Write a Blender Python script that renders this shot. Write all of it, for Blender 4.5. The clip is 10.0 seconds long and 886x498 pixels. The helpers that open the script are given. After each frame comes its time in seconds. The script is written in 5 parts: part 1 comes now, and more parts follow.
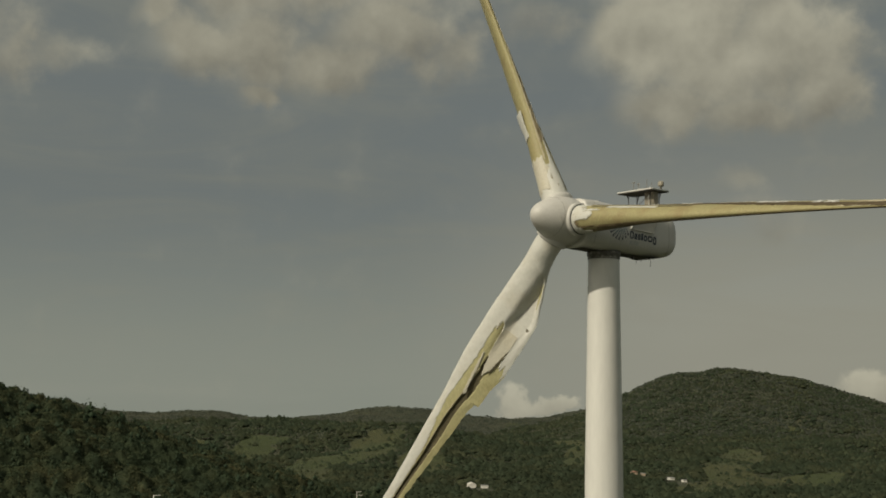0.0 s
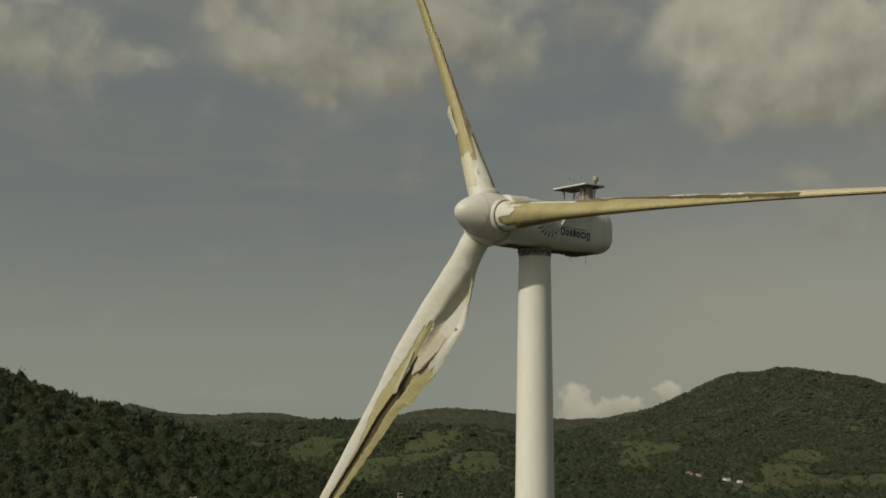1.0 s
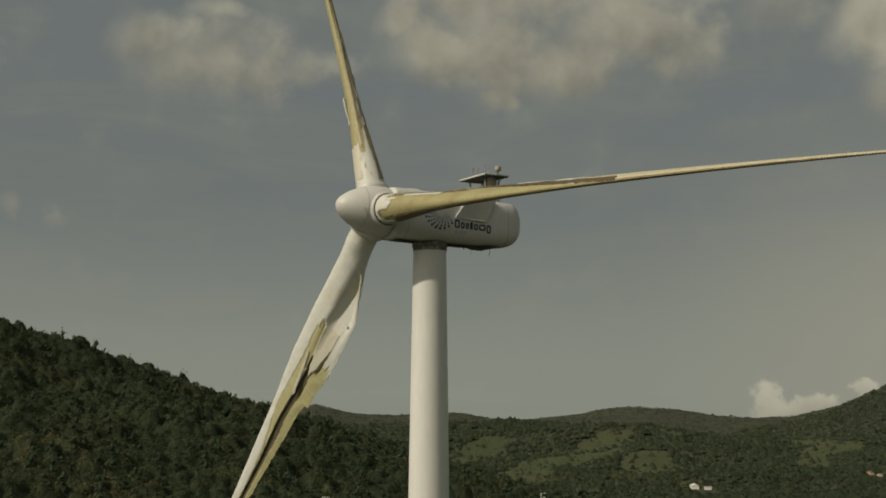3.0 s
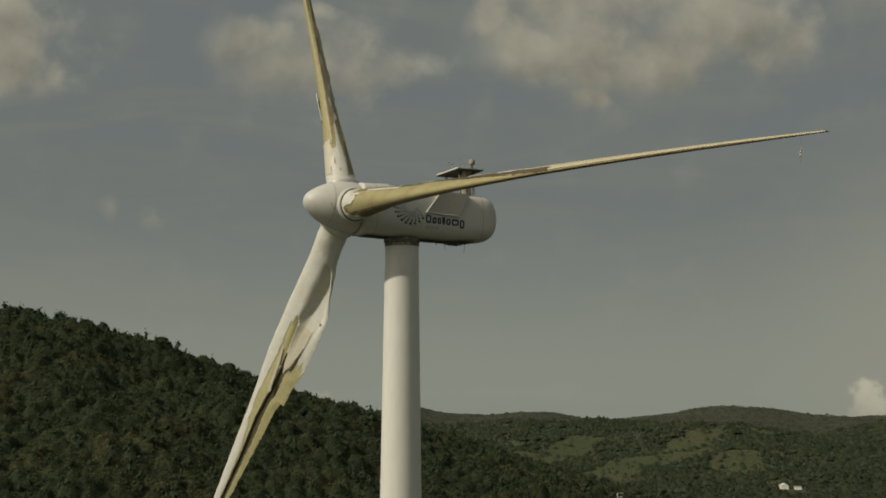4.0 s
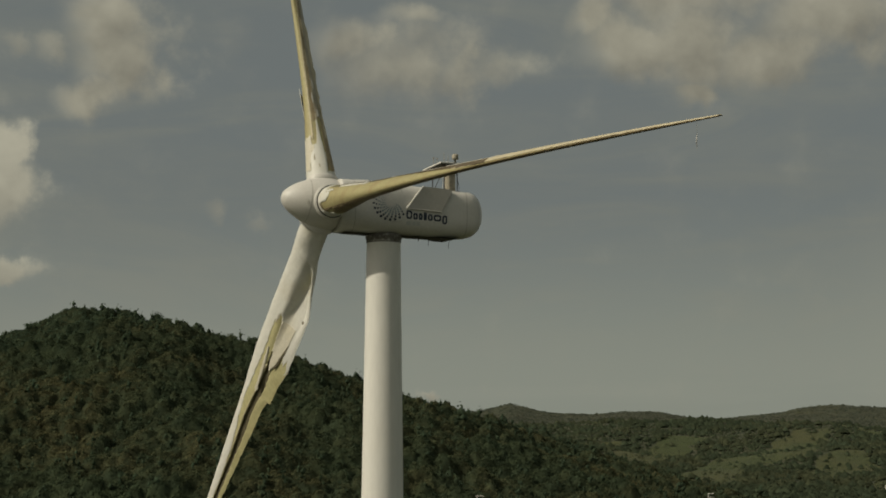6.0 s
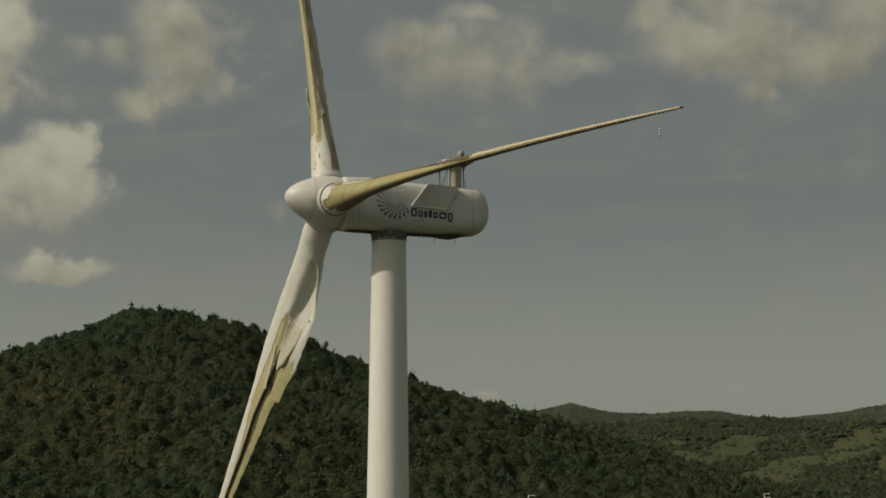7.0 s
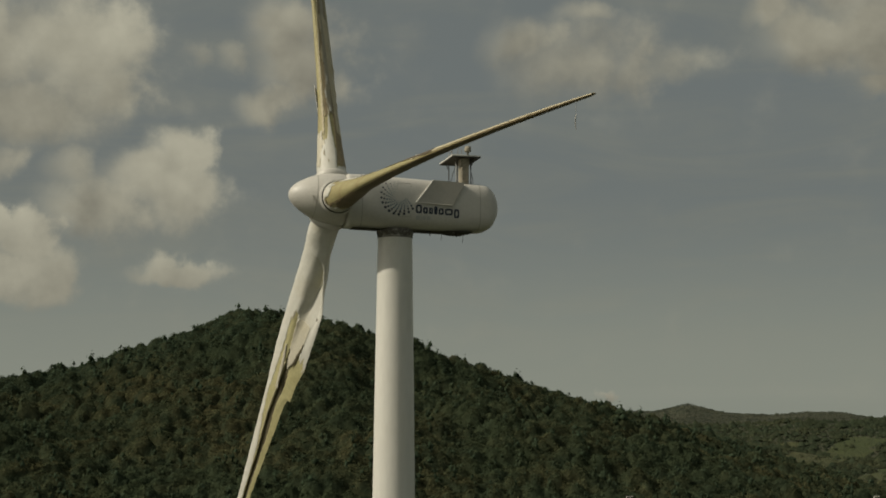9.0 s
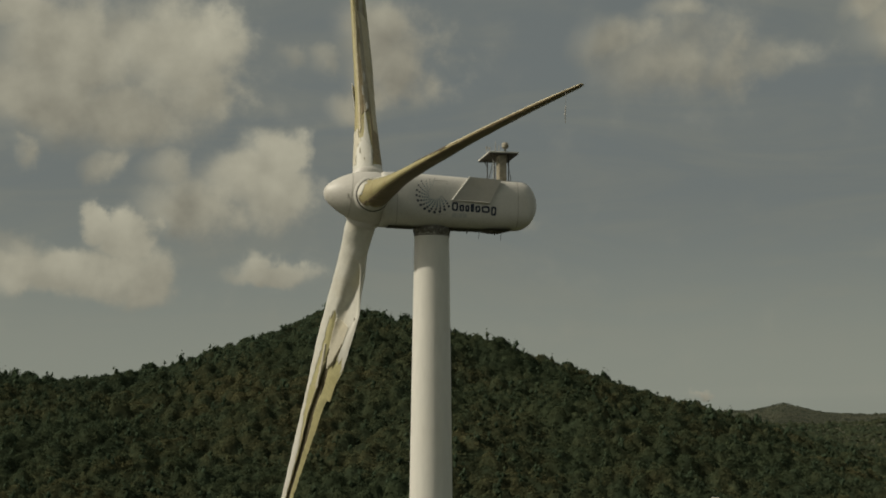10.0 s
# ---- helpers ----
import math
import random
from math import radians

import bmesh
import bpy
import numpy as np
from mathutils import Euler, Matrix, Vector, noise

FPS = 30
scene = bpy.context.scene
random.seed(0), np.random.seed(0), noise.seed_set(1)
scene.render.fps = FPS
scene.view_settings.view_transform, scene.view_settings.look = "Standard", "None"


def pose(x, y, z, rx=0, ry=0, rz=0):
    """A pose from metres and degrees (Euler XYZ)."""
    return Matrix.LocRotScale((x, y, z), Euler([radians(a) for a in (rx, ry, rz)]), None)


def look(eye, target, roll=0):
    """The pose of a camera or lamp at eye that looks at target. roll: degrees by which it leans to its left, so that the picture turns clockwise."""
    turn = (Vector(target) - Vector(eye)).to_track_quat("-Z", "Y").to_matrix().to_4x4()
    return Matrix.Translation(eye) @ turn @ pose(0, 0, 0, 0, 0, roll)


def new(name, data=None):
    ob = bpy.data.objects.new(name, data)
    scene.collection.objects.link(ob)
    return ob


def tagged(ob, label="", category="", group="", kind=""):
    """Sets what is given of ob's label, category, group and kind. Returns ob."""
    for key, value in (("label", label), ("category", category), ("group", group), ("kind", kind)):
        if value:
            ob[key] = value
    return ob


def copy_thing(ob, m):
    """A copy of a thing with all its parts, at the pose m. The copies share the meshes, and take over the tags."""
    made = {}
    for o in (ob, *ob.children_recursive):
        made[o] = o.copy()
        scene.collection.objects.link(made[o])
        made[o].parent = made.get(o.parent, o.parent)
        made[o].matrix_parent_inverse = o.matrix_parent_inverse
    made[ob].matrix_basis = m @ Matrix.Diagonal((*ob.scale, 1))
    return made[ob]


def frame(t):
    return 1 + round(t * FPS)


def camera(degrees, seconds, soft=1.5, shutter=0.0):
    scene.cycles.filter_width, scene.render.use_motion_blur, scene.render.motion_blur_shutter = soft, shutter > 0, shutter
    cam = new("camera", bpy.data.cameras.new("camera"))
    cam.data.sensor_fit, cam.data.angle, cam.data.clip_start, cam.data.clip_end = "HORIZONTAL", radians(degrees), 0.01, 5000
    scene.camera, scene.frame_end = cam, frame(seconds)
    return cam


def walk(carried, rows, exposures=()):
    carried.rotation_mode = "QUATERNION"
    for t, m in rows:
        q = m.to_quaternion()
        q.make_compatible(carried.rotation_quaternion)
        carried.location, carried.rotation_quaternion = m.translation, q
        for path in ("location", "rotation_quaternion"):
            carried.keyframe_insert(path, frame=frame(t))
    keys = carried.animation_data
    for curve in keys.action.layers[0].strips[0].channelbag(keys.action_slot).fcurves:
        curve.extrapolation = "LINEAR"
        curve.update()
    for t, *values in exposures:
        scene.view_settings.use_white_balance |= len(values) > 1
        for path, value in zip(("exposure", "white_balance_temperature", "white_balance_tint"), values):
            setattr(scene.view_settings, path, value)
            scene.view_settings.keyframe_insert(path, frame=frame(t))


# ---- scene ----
# camera and its walk: seconds, x, y, z, heading, pitch, roll
cam = camera(35.357, 10.0, soft=1.8)
PATH = [
    (0, -82.65, -58.68, 67.18, -47.983, 6.786, 0.725),
    (0.5, -78.77, -61.61, 67.24, -46.948, 6.805, 0.559),
    (1, -75.17, -64.69, 67.20, -45.482, 6.818, 0.441),
    (1.5, -71.14, -67.62, 67.27, -43.692, 6.819, 0.372),
    (2, -66.56, -70.57, 67.37, -41.844, 6.799, 0.368),
    (2.5, -61.90, -73.34, 67.42, -39.871, 6.775, 0.247),
    (2.7, -60.20, -74.30, 67.42, -39.090, 6.768, 0.215),
    (3.8, -51.50, -78.93, 67.29, -34.640, 6.726, 0.062),
    (4, -50.30, -79.50, 67.28, -34.028, 6.726, 0.054),
    (4.5, -47.93, -80.63, 67.24, -32.711, 6.730, 0.038),
    (5, -46.02, -81.40, 67.25, -31.814, 6.730, 0.005),
    (5.5, -44.29, -82.04, 67.23, -30.853, 6.723, 0.015),
    (5.7, -43.60, -82.31, 67.22, -30.410, 6.718, 0.010),
    (6.8, -39.74, -83.70, 67.15, -27.670, 6.693, -0.022),
    (7, -39.04, -83.94, 67.14, -27.183, 6.693, -0.025),
    (7.5, -37.28, -84.38, 67.12, -26.006, 6.700, 0.003),
    (8, -35.51, -84.89, 67.09, -24.997, 6.724, 0.069),
    (8.5, -33.79, -85.49, 67.07, -23.995, 6.715, 0.068),
    (9, -31.91, -85.84, 67.06, -22.384, 6.706, 0.064),
    (9.5, -30.05, -85.73, 67.15, -20.311, 6.666, 0.144),
    (10, -28.09, -85.94, 67.15, -18.569, 6.662, 0.135),
]
walk(cam, [(t, pose(x, y, z, 90 + pitch, 0, yaw) @ pose(0, 0, 0, 0, 0, roll)) for t, x, y, z, yaw, pitch, roll in PATH], [(0, 0.0)])
# sun, sky and clouds
SUN_FROM = Vector((-0.985, 0.10, 0.0)).normalized()   # towards the sun, level
SUN_HEIGHT = radians(38)
sun = new("sun", bpy.data.lights.new("sun", "SUN"))
sun.data.energy, sun.data.angle, sun.data.color = 2.55, radians(0.6), (1.0, 0.91, 0.74)
sun.matrix_world = look(SUN_FROM * math.cos(SUN_HEIGHT) + Vector((0, 0, math.sin(SUN_HEIGHT))), (0, 0, 0))


class Nodes:
    """Short hand for node trees."""

    def __init__(self, tree):
        self.tree = tree
        tree.nodes.clear()

    def add(self, kind, values=(), operation="", use_clamp=False, interpolation_type="", data_type="", attribute_name=""):
        node = self.tree.nodes.new(kind)
        if operation:
            node.operation = operation
        if use_clamp:
            node.use_clamp = True
        if interpolation_type:
            node.interpolation_type = interpolation_type
        if data_type:
            node.data_type = data_type
        if attribute_name:
            node.attribute_name = attribute_name
        for socket, value in dict(values).items():
            if isinstance(value, bpy.types.NodeSocket):
                self.tree.links.new(value, node.inputs[socket])
            else:
                node.inputs[socket].default_value = value
        return node

    def maths(self, op, a, b=0.0, c=0.0, clamp=False):
        return self.add("ShaderNodeMath", {0: a, 1: b, 2: c}, operation=op, use_clamp=clamp).outputs[0]

    def vec(self, op, a, b=(0, 0, 0), out=0):
        return self.add("ShaderNodeVectorMath", {0: a, 1: b}, operation=op).outputs[out]

    def noise(self, where, scale, detail=4.0, rough=0.55, out="Fac", distortion=0.0):
        return self.add("ShaderNodeTexNoise", {"Vector": where, "Scale": scale, "Detail": detail, "Roughness": rough, "Distortion": distortion}).outputs[out]

    def ramp(self, value, low, high, to_low=0.0, to_high=1.0, smooth=True):
        return self.add("ShaderNodeMapRange", {"Value": value, "From Min": low, "From Max": high, "To Min": to_low, "To Max": to_high},
                        interpolation_type="SMOOTHSTEP" if smooth else "LINEAR").outputs[0]

    def mix(self, fac, a, b):
        return self.add("ShaderNodeMix", {0: fac, 6: a, 7: b}, data_type="RGBA").outputs[2]


def heading(az, el):
    """The way to azimuth az (to the left of +y) and elevation el, in degrees."""
    a, e = radians(az), radians(el)
    return (-math.sin(a) * math.cos(e), math.cos(a) * math.cos(e), math.sin(e))


world = bpy.data.worlds.new("sky")
scene.world = world
world.use_nodes = True
w = Nodes(world.node_tree)
way = w.add("ShaderNodeTexCoord").outputs["Generated"]
sky_node = w.add("ShaderNodeTexSky")
sky_node.sky_type, sky_node.sun_disc, sky_node.sun_elevation = "NISHITA", False, SUN_HEIGHT
sky_node.sun_rotation, sky_node.dust_density = math.atan2(SUN_FROM.x, SUN_FROM.y), 1.5
sky = w.vec("SCALE", sky_node.outputs[0])
sky.node.inputs["Scale"].default_value = 0.05
# a veil of thin high cloud greys the blue; it thickens towards the horizon
up = w.add("ShaderNodeSeparateXYZ", {0: way}).outputs[2]
veil_noise = w.noise(w.vec("MULTIPLY", way, (1, 1, 5.5)), 4.2, 7.0, 0.58, distortion=1.2)
veil = w.maths("ADD", w.ramp(up, 0.0, 0.30, 0.97, 0.93), w.ramp(veil_noise, 0.3, 0.75, -0.05, 0.05), clamp=True)
veil_colour = w.mix(w.ramp(up, 0.0, 0.17), (0.240, 0.256, 0.212, 1), (0.152, 0.167, 0.155, 1))
# the air is brighter away from the sun, low over the mountain
veil_colour = w.mix(w.maths("MULTIPLY", w.ramp(w.vec("DOT_PRODUCT", way, heading(-66, 3), "Value"), 0.93, 1.0), w.ramp(up, 0.24, 0.05)), veil_colour, (0.285, 0.280, 0.225, 1))
veil_colour = w.mix(w.ramp(veil_noise, 0.35, 0.75, 0, 0.26), veil_colour, (0.235, 0.238, 0.195, 1))
# the veil scatters more light round the sun
near_sun = w.vec("DOT_PRODUCT", way, tuple(SUN_FROM * math.cos(SUN_HEIGHT) + Vector((0, 0, math.sin(SUN_HEIGHT)))), "Value")
veil_colour = w.mix(w.ramp(near_sun, 0.55, 1.0), veil_colour, (0.85, 0.80, 0.66, 1))
air = w.mix(veil, sky, veil_colour)
# cumulus: heaps of puffs by heading and elevation, frayed by noise, and scattered ones over the rest of the sky
axes = w.add("ShaderNodeSeparateXYZ", {0: way}).outputs
az_here = w.maths("MULTIPLY", w.maths("ARCTAN2", w.maths("MULTIPLY", axes[0], -1.0), axes[1]), 180 / math.pi)
el_here = w.maths("MULTIPLY", w.maths("ARCSINE", axes[2]), 180 / math.pi)
here = w.add("ShaderNodeCombineXYZ", {0: az_here, 1: el_here, 2: 0.0}).outputs[0]
fray = w.vec("SUBTRACT", w.noise(way, 13.0, 7.0, 0.54, "Color"), (0.5, 0.5, 0.5))
high = w.vec("ADD", here, w.vec("MULTIPLY", fray, (6.0, 4.2, 0.0)))
low = w.vec("ADD", here, w.vec("MULTIPLY", w.vec("SUBTRACT", w.noise(way, 60.0, 6.0, 0.6, "Color"), (0.5, 0.5, 0.5)), (1.7, 1.1, 0.0)))
sums = {}


def puff(az, el, wide, tall, bright, weight):
    """One heap of a cloud: heading and elevation, half width and half height in degrees, how sunlit and how dense it is."""
    scale = (1 / wide, 1 / tall, 0)
    at = w.add("ShaderNodeVectorMath", {0: high if el > 4 else low, 1: scale, 2: (-az / wide, -el / tall, 0)}, operation="MULTIPLY_ADD").outputs[0]
    blob = w.ramp(w.vec("LENGTH", at, out="Value"), 1.62, 0.1, 0.0, weight)
    for key, value in (("lit", bright), ("middle", el), ("spread", tall)):
        sums[key] = w.maths("MULTIPLY_ADD", blob, value, sums.get(key, 0.0))
    sums["total"] = w.maths("ADD", blob, sums.get("total", 0.0))
    sums["mass"] = w.maths("SMOOTH_MAX", blob, sums.get("mass", 0.0), 0.12)


# the large cloud over the mountain
puff(-56.1, 15.3, 2.6, 2.6, 0.75, 1.00)
puff(-58.9, 14.8, 3.5, 3.0, 0.60, 1.00)
puff(-62.3, 14.6, 3.3, 3.0, 0.50, 1.00)
puff(-64.0, 13.0, 2.1, 1.6, 0.35, 1.00)
puff(-57.2, 12.6, 2.6, 1.2, 0.20, 1.00)
puff(-60.7, 12.2, 3.0, 1.0, 0.15, 1.00)
puff(-60.1, 18.1, 6.1, 2.8, 0.60, 1.00)
# the long shaded bank
puff(-37.8, 15.1, 2.2, 1.4, 0.34, 1.00)
puff(-36.4, 16.2, 1.4, 1.0, 0.30, 1.00)
puff(-40.7, 15.2, 3.0, 1.9, 0.24, 1.00)
puff(-43.5, 14.4, 2.6, 1.5, 0.18, 1.00)
puff(-45.9, 15.6, 2.8, 1.6, 0.18, 1.00)
puff(-42.5, 17.5, 7.0, 1.6, 0.34, 1.00)
puff(-40.0, 13.3, 1.2, 0.7, 0.20, 1.00)
puff(-48.3, 15.1, 1.4, 1.2, 0.20, 0.70)
puff(-51.6, 15.8, 2.1, 1.2, 0.10, 0.55)
# faint scraps, and heaps on the horizon behind the mountain
puff(-60.2, 9.3, 1.4, 0.8, 0.20, 0.55)
puff(-61.0, 7.9, 2.6, 0.8, 0.10, 0.50)
puff(-50.8, 0.5, 0.65, 0.75, 0.70, 1.00)
puff(-52.7, 0.4, 0.7, 0.35, 0.75, 1.00)
puff(-65.1, 1.3, 1.4, 0.7, 0.75, 1.00)
# a ragged cloud after the bank, and more heaps on the horizon
puff(-28.2, 14.4, 3.4, 1.9, 0.26, 0.72)
puff(-25.9, 15.1, 1.6, 1.2, 0.28, 0.78)
puff(-30.5, 14.0, 1.4, 1.2, 0.26, 0.78)
puff(-32.3, 14.3, 2.8, 0.8, 0.25, 0.55)
puff(-27.7, 16.3, 1.9, 0.6, 0.30, 0.60)
puff(-52.9, 0.4, 0.7, 0.3, 0.75, 1.00)
puff(-54.6, 1.0, 0.5, 0.4, 0.75, 1.00)
puff(-51.6, 0.2, 1.2, 0.3, 0.60, 1.00)
# two wisps
puff(-19.8, 7.9, 0.7, 0.5, 0.05, 0.42)
puff(-22.2, 8.1, 0.7, 0.3, 0.05, 0.40)
# a soft cloud and its scraps
puff(-15.8, 15.0, 1.8, 1.8, 0.28, 1.00)
puff(-16.9, 14.0, 1.7, 1.7, 0.27, 1.00)
puff(-15.1, 12.8, 1.6, 1.0, 0.35, 1.00)
puff(-13.2, 14.5, 0.9, 0.6, 0.20, 0.60)
puff(-11.8, 14.8, 0.9, 0.5, 0.20, 0.50)
puff(-29.0, 0.6, 0.4, 0.2, 0.40, 1.00)
# sunlit heaps over the wooded hill
puff(-3.3, 14.5, 3.3, 2.1, 0.55, 1.00)
puff(-7.2, 14.5, 3.0, 2.3, 0.60, 1.00)
puff(-5.0, 12.1, 4.4, 1.6, 0.35, 1.00)
puff(-8.8, 12.7, 1.4, 1.4, 0.40, 1.00)
puff(-1.8, 12.8, 2.3, 1.9, 0.40, 1.00)
puff(-1.7, 15.7, 2.3, 0.9, 0.60, 1.00)
puff(-11.6, 10.3, 1.5, 1.3, 0.80, 1.00)
puff(-10.7, 8.9, 2.6, 1.7, 0.60, 1.00)
puff(-8.0, 8.2, 2.1, 1.4, 0.45, 1.00)
puff(-7.3, 9.7, 1.4, 0.9, 0.30, 0.65)
puff(-4.2, 9.9, 1.0, 0.8, 0.35, 0.75)
puff(-0.7, 10.3, 0.5, 0.6, 0.40, 0.65)
puff(-4.1, 7.8, 0.7, 0.9, 0.70, 1.00)
puff(-5.3, 7.2, 1.4, 1.0, 0.70, 1.00)
puff(-3.6, 5.8, 3.5, 1.2, 0.70, 1.00)
puff(-6.3, 5.6, 1.4, 1.2, 0.45, 1.00)
puff(-1.2, 5.7, 1.4, 1.2, 0.60, 1.00)
puff(-1.2, 6.8, 1.2, 0.7, 0.20, 0.60)
puff(-11.0, 5.8, 2.0, 0.5, 0.60, 1.00)
stray = w.ramp(w.noise(w.vec("MULTIPLY", way, (1, 1, 2)), 2.6, 6.0, 0.6), 0.56, 0.68)
unseen = w.ramp(w.vec("DOT_PRODUCT", way, heading(-34, 8), "Value"), 0.83, 0.72)
mass = w.maths("MAXIMUM", sums["mass"], w.maths("MULTIPLY", stray, unseen))
TO_SUN = SUN_FROM * math.cos(SUN_HEIGHT) + Vector((0, 0, math.sin(SUN_HEIGHT)))
billow = w.noise(way, 26.0, 7.0, 0.54)
behind = w.noise(w.vec("ADD", way, tuple(TO_SUN * 0.012 + Vector((0, 0, 0.006)))), 26.0, 3.0, 0.5)
thick = w.maths("ADD", mass, w.ramp(billow, 0.25, 0.75, -0.20, 0.20, False))
total = w.maths("ADD", sums["total"], 0.03)
shine = w.maths("DIVIDE", sums["lit"], total)
rise = w.maths("DIVIDE", w.maths("SUBTRACT", w.maths("MULTIPLY", el_here, total), sums["middle"]), w.maths("ADD", sums["spread"], 0.02))
# sunlit heaps have crisp edges, shaded banks soft ones
crisp = w.ramp(shine, 0.35, 0.75)
cover = w.maths("ADD", w.maths("MULTIPLY", w.ramp(thick, 0.06, 0.95), w.maths("SUBTRACT", 1.0, crisp)), w.maths("MULTIPLY", w.ramp(thick, 0.20, 0.74), crisp))
shine = w.maths("ADD", shine, w.maths("MULTIPLY", w.ramp(rise, -1.2, 1.2, -0.30, 0.30, False), 1.0))
shine = w.maths("ADD", shine, w.maths("MULTIPLY", w.maths("SUBTRACT", billow, behind), 1.0))
shine = w.maths("ADD", shine, w.ramp(w.noise(way, 12.0, 4.0, 0.55), 0.3, 0.7, -0.15, 0.15, False))
cloud_colour = w.mix(w.ramp(shine, -0.20, 1.20, smooth=False), (0.165, 0.156, 0.122, 1), (0.470, 0.446, 0.340, 1))
out = w.add("ShaderNodeBackground", {"Color": w.mix(w.maths("MULTIPLY", cover, 0.92), air, cloud_colour), "Strength": 1.0})
w.tree.links.new(out.outputs[0], w.add("ShaderNodeOutputWorld").inputs[0])
# materials


def material(name, colour, rough=0.5, metal=0.0, grain=0.0, grain_scale=20.0, stain=0.0, stain_scale=1.0, dark=None, bump=0.0, bump_scale=30.0, stretch=(1, 1, 1), spread=0.0):
    """A surface with fine grain, broad stains towards the colour dark, and relief. spread: brightness that differs from piece to piece."""
    m = bpy.data.materials.new(name)
    m.use_nodes = True
    n = Nodes(m.node_tree)
    at = n.vec("MULTIPLY", n.add("ShaderNodeTexCoord").outputs["Object"], stretch)
    dark = dark or tuple(c * 0.5 for c in colour)
    tint = n.mix(n.ramp(n.noise(at, stain_scale, 6.0, 0.65), 0.45, 0.75, 0.0, stain), (*colour, 1), (*dark, 1))
    if grain:
        tint = n.mix(grain, tint, n.add("ShaderNodeHueSaturation", {"Color": tint, "Value": n.ramp(n.noise(at, grain_scale, 3.0), 0.25, 0.75, 0.3, 1.7)}).outputs[0])
    if spread:
        luck = n.add("ShaderNodeNewGeometry").outputs["Random Per Island"]
        tint = n.add("ShaderNodeHueSaturation", {"Color": tint, "Value": n.ramp(luck, 0, 1, 1 - spread, 1 + spread, False), "Hue": n.ramp(n.maths("FRACT", n.maths("MULTIPLY", luck, 7.3)), 0, 1, 0.5 - spread * 0.07, 0.5 + spread * 0.05, False)}).outputs[0]
    s = n.add("ShaderNodeBsdfPrincipled", {"Base Color": tint, "Roughness": rough, "Metallic": metal})
    if bump:
        n.tree.links.new(n.add("ShaderNodeBump", {"Height": n.noise(at, bump_scale, 4.0), "Strength": bump, "Distance": 0.05}).outputs[0], s.inputs["Normal"])
    n.tree.links.new(s.outputs[0], n.add("ShaderNodeOutputMaterial").inputs[0])
    return m


PAINT = material("tower_paint", (0.70, 0.69, 0.635), 0.42, grain=0.05, grain_scale=3, stain=0.25, stain_scale=0.35, dark=(0.60, 0.57, 0.48), stretch=(1, 1, 0.25))
SHELL = material("nacelle_shell", (0.58, 0.565, 0.52), 0.45, grain=0.06, grain_scale=6, stain=0.35, stain_scale=0.8, dark=(0.50, 0.47, 0.40), bump=0.1, bump_scale=2)
BLADE_PAINT = material("blade_paint", (0.605, 0.60, 0.54), 0.58, grain=0.06, grain_scale=4, stain=0.35, stain_scale=0.6, dark=(0.52, 0.47, 0.35), bump=0.06, bump_scale=2.5)
LAMINATE = material("bare_laminate", (0.345, 0.310, 0.150), 0.6, grain=0.2, grain_scale=9, stain=0.6, stain_scale=0.6, dark=(0.26, 0.19, 0.085), bump=0.3, bump_scale=6, stretch=(0.35, 1, 1))
# weathered laminate; on the level blade's underside its dark also stands for shade
EDGE = material("weathered_shaded_laminate", (0.150, 0.112, 0.055), 0.7, grain=0.25, grain_scale=7, stain=0.4, stain_scale=0.7, dark=(0.31, 0.25, 0.14), bump=0.4, bump_scale=5, stretch=(0.3, 1, 1))
SEAM = material("shell_joint", (0.36, 0.345, 0.30), 0.6, grain=0.1)
# lighter copy of the laminate: sunlight on the hanging blade put into the colour
OLIVE_LIT = material("sunlit_laminate", (0.44, 0.41, 0.215), 0.6, grain=0.18, grain_scale=9, stain=0.5, stain_scale=0.6, dark=(0.33, 0.27, 0.12), bump=0.3, bump_scale=6, stretch=(1, 1, 0.35))
BROWN = material("brown_laminate", (0.27, 0.22, 0.125), 0.65, grain=0.25, grain_scale=7, stain=0.7, stain_scale=0.7, dark=(0.16, 0.12, 0.06), bump=0.3, bump_scale=5, stretch=(1, 1, 0.3))
WORN = material("half_bared_laminate", (0.36, 0.325, 0.235), 0.6, grain=0.2, grain_scale=7, stain=0.7, stain_scale=0.8, dark=(0.25, 0.20, 0.12), bump=0.3, bump_scale=5, stretch=(1, 1, 0.3))
CREAM = material("cream_laminate", (0.54, 0.51, 0.41), 0.6, grain=0.1, grain_scale=8, stain=0.4, stain_scale=1.2, dark=(0.47, 0.41, 0.26))
# torn laminate, darkened for the shadow along the paint edge
TORN = material("torn_shadowed_laminate", (0.085, 0.062, 0.030), 0.75, grain=0.2, grain_scale=7, stain=0.3, dark=(0.14, 0.11, 0.06), stretch=(0.3, 1, 1))
PALE_LAMINATE = material("bleached_laminate", (0.50, 0.445, 0.30), 0.6, grain=0.15, grain_scale=8, stain=0.7, stain_scale=1.2, dark=(0.42, 0.34, 0.18))
# laminate with the shade inside the torn blade put into its colour
INSIDE_SHADE = material("inside_shade", (0.10, 0.085, 0.045), 0.8, grain=0.3, grain_scale=5, stain=0.6, dark=(0.03, 0.026, 0.018))
RUBBER = material("black_seal", (0.015, 0.015, 0.014), 0.6)
# dark grime; the nacelle's underside takes this colour for its shade
GRIME_SHADE = material("dark_grime_and_shade", (0.05, 0.045, 0.035), 0.75, grain=0.4, grain_scale=8, stain=0.7, dark=(0.015, 0.014, 0.012))
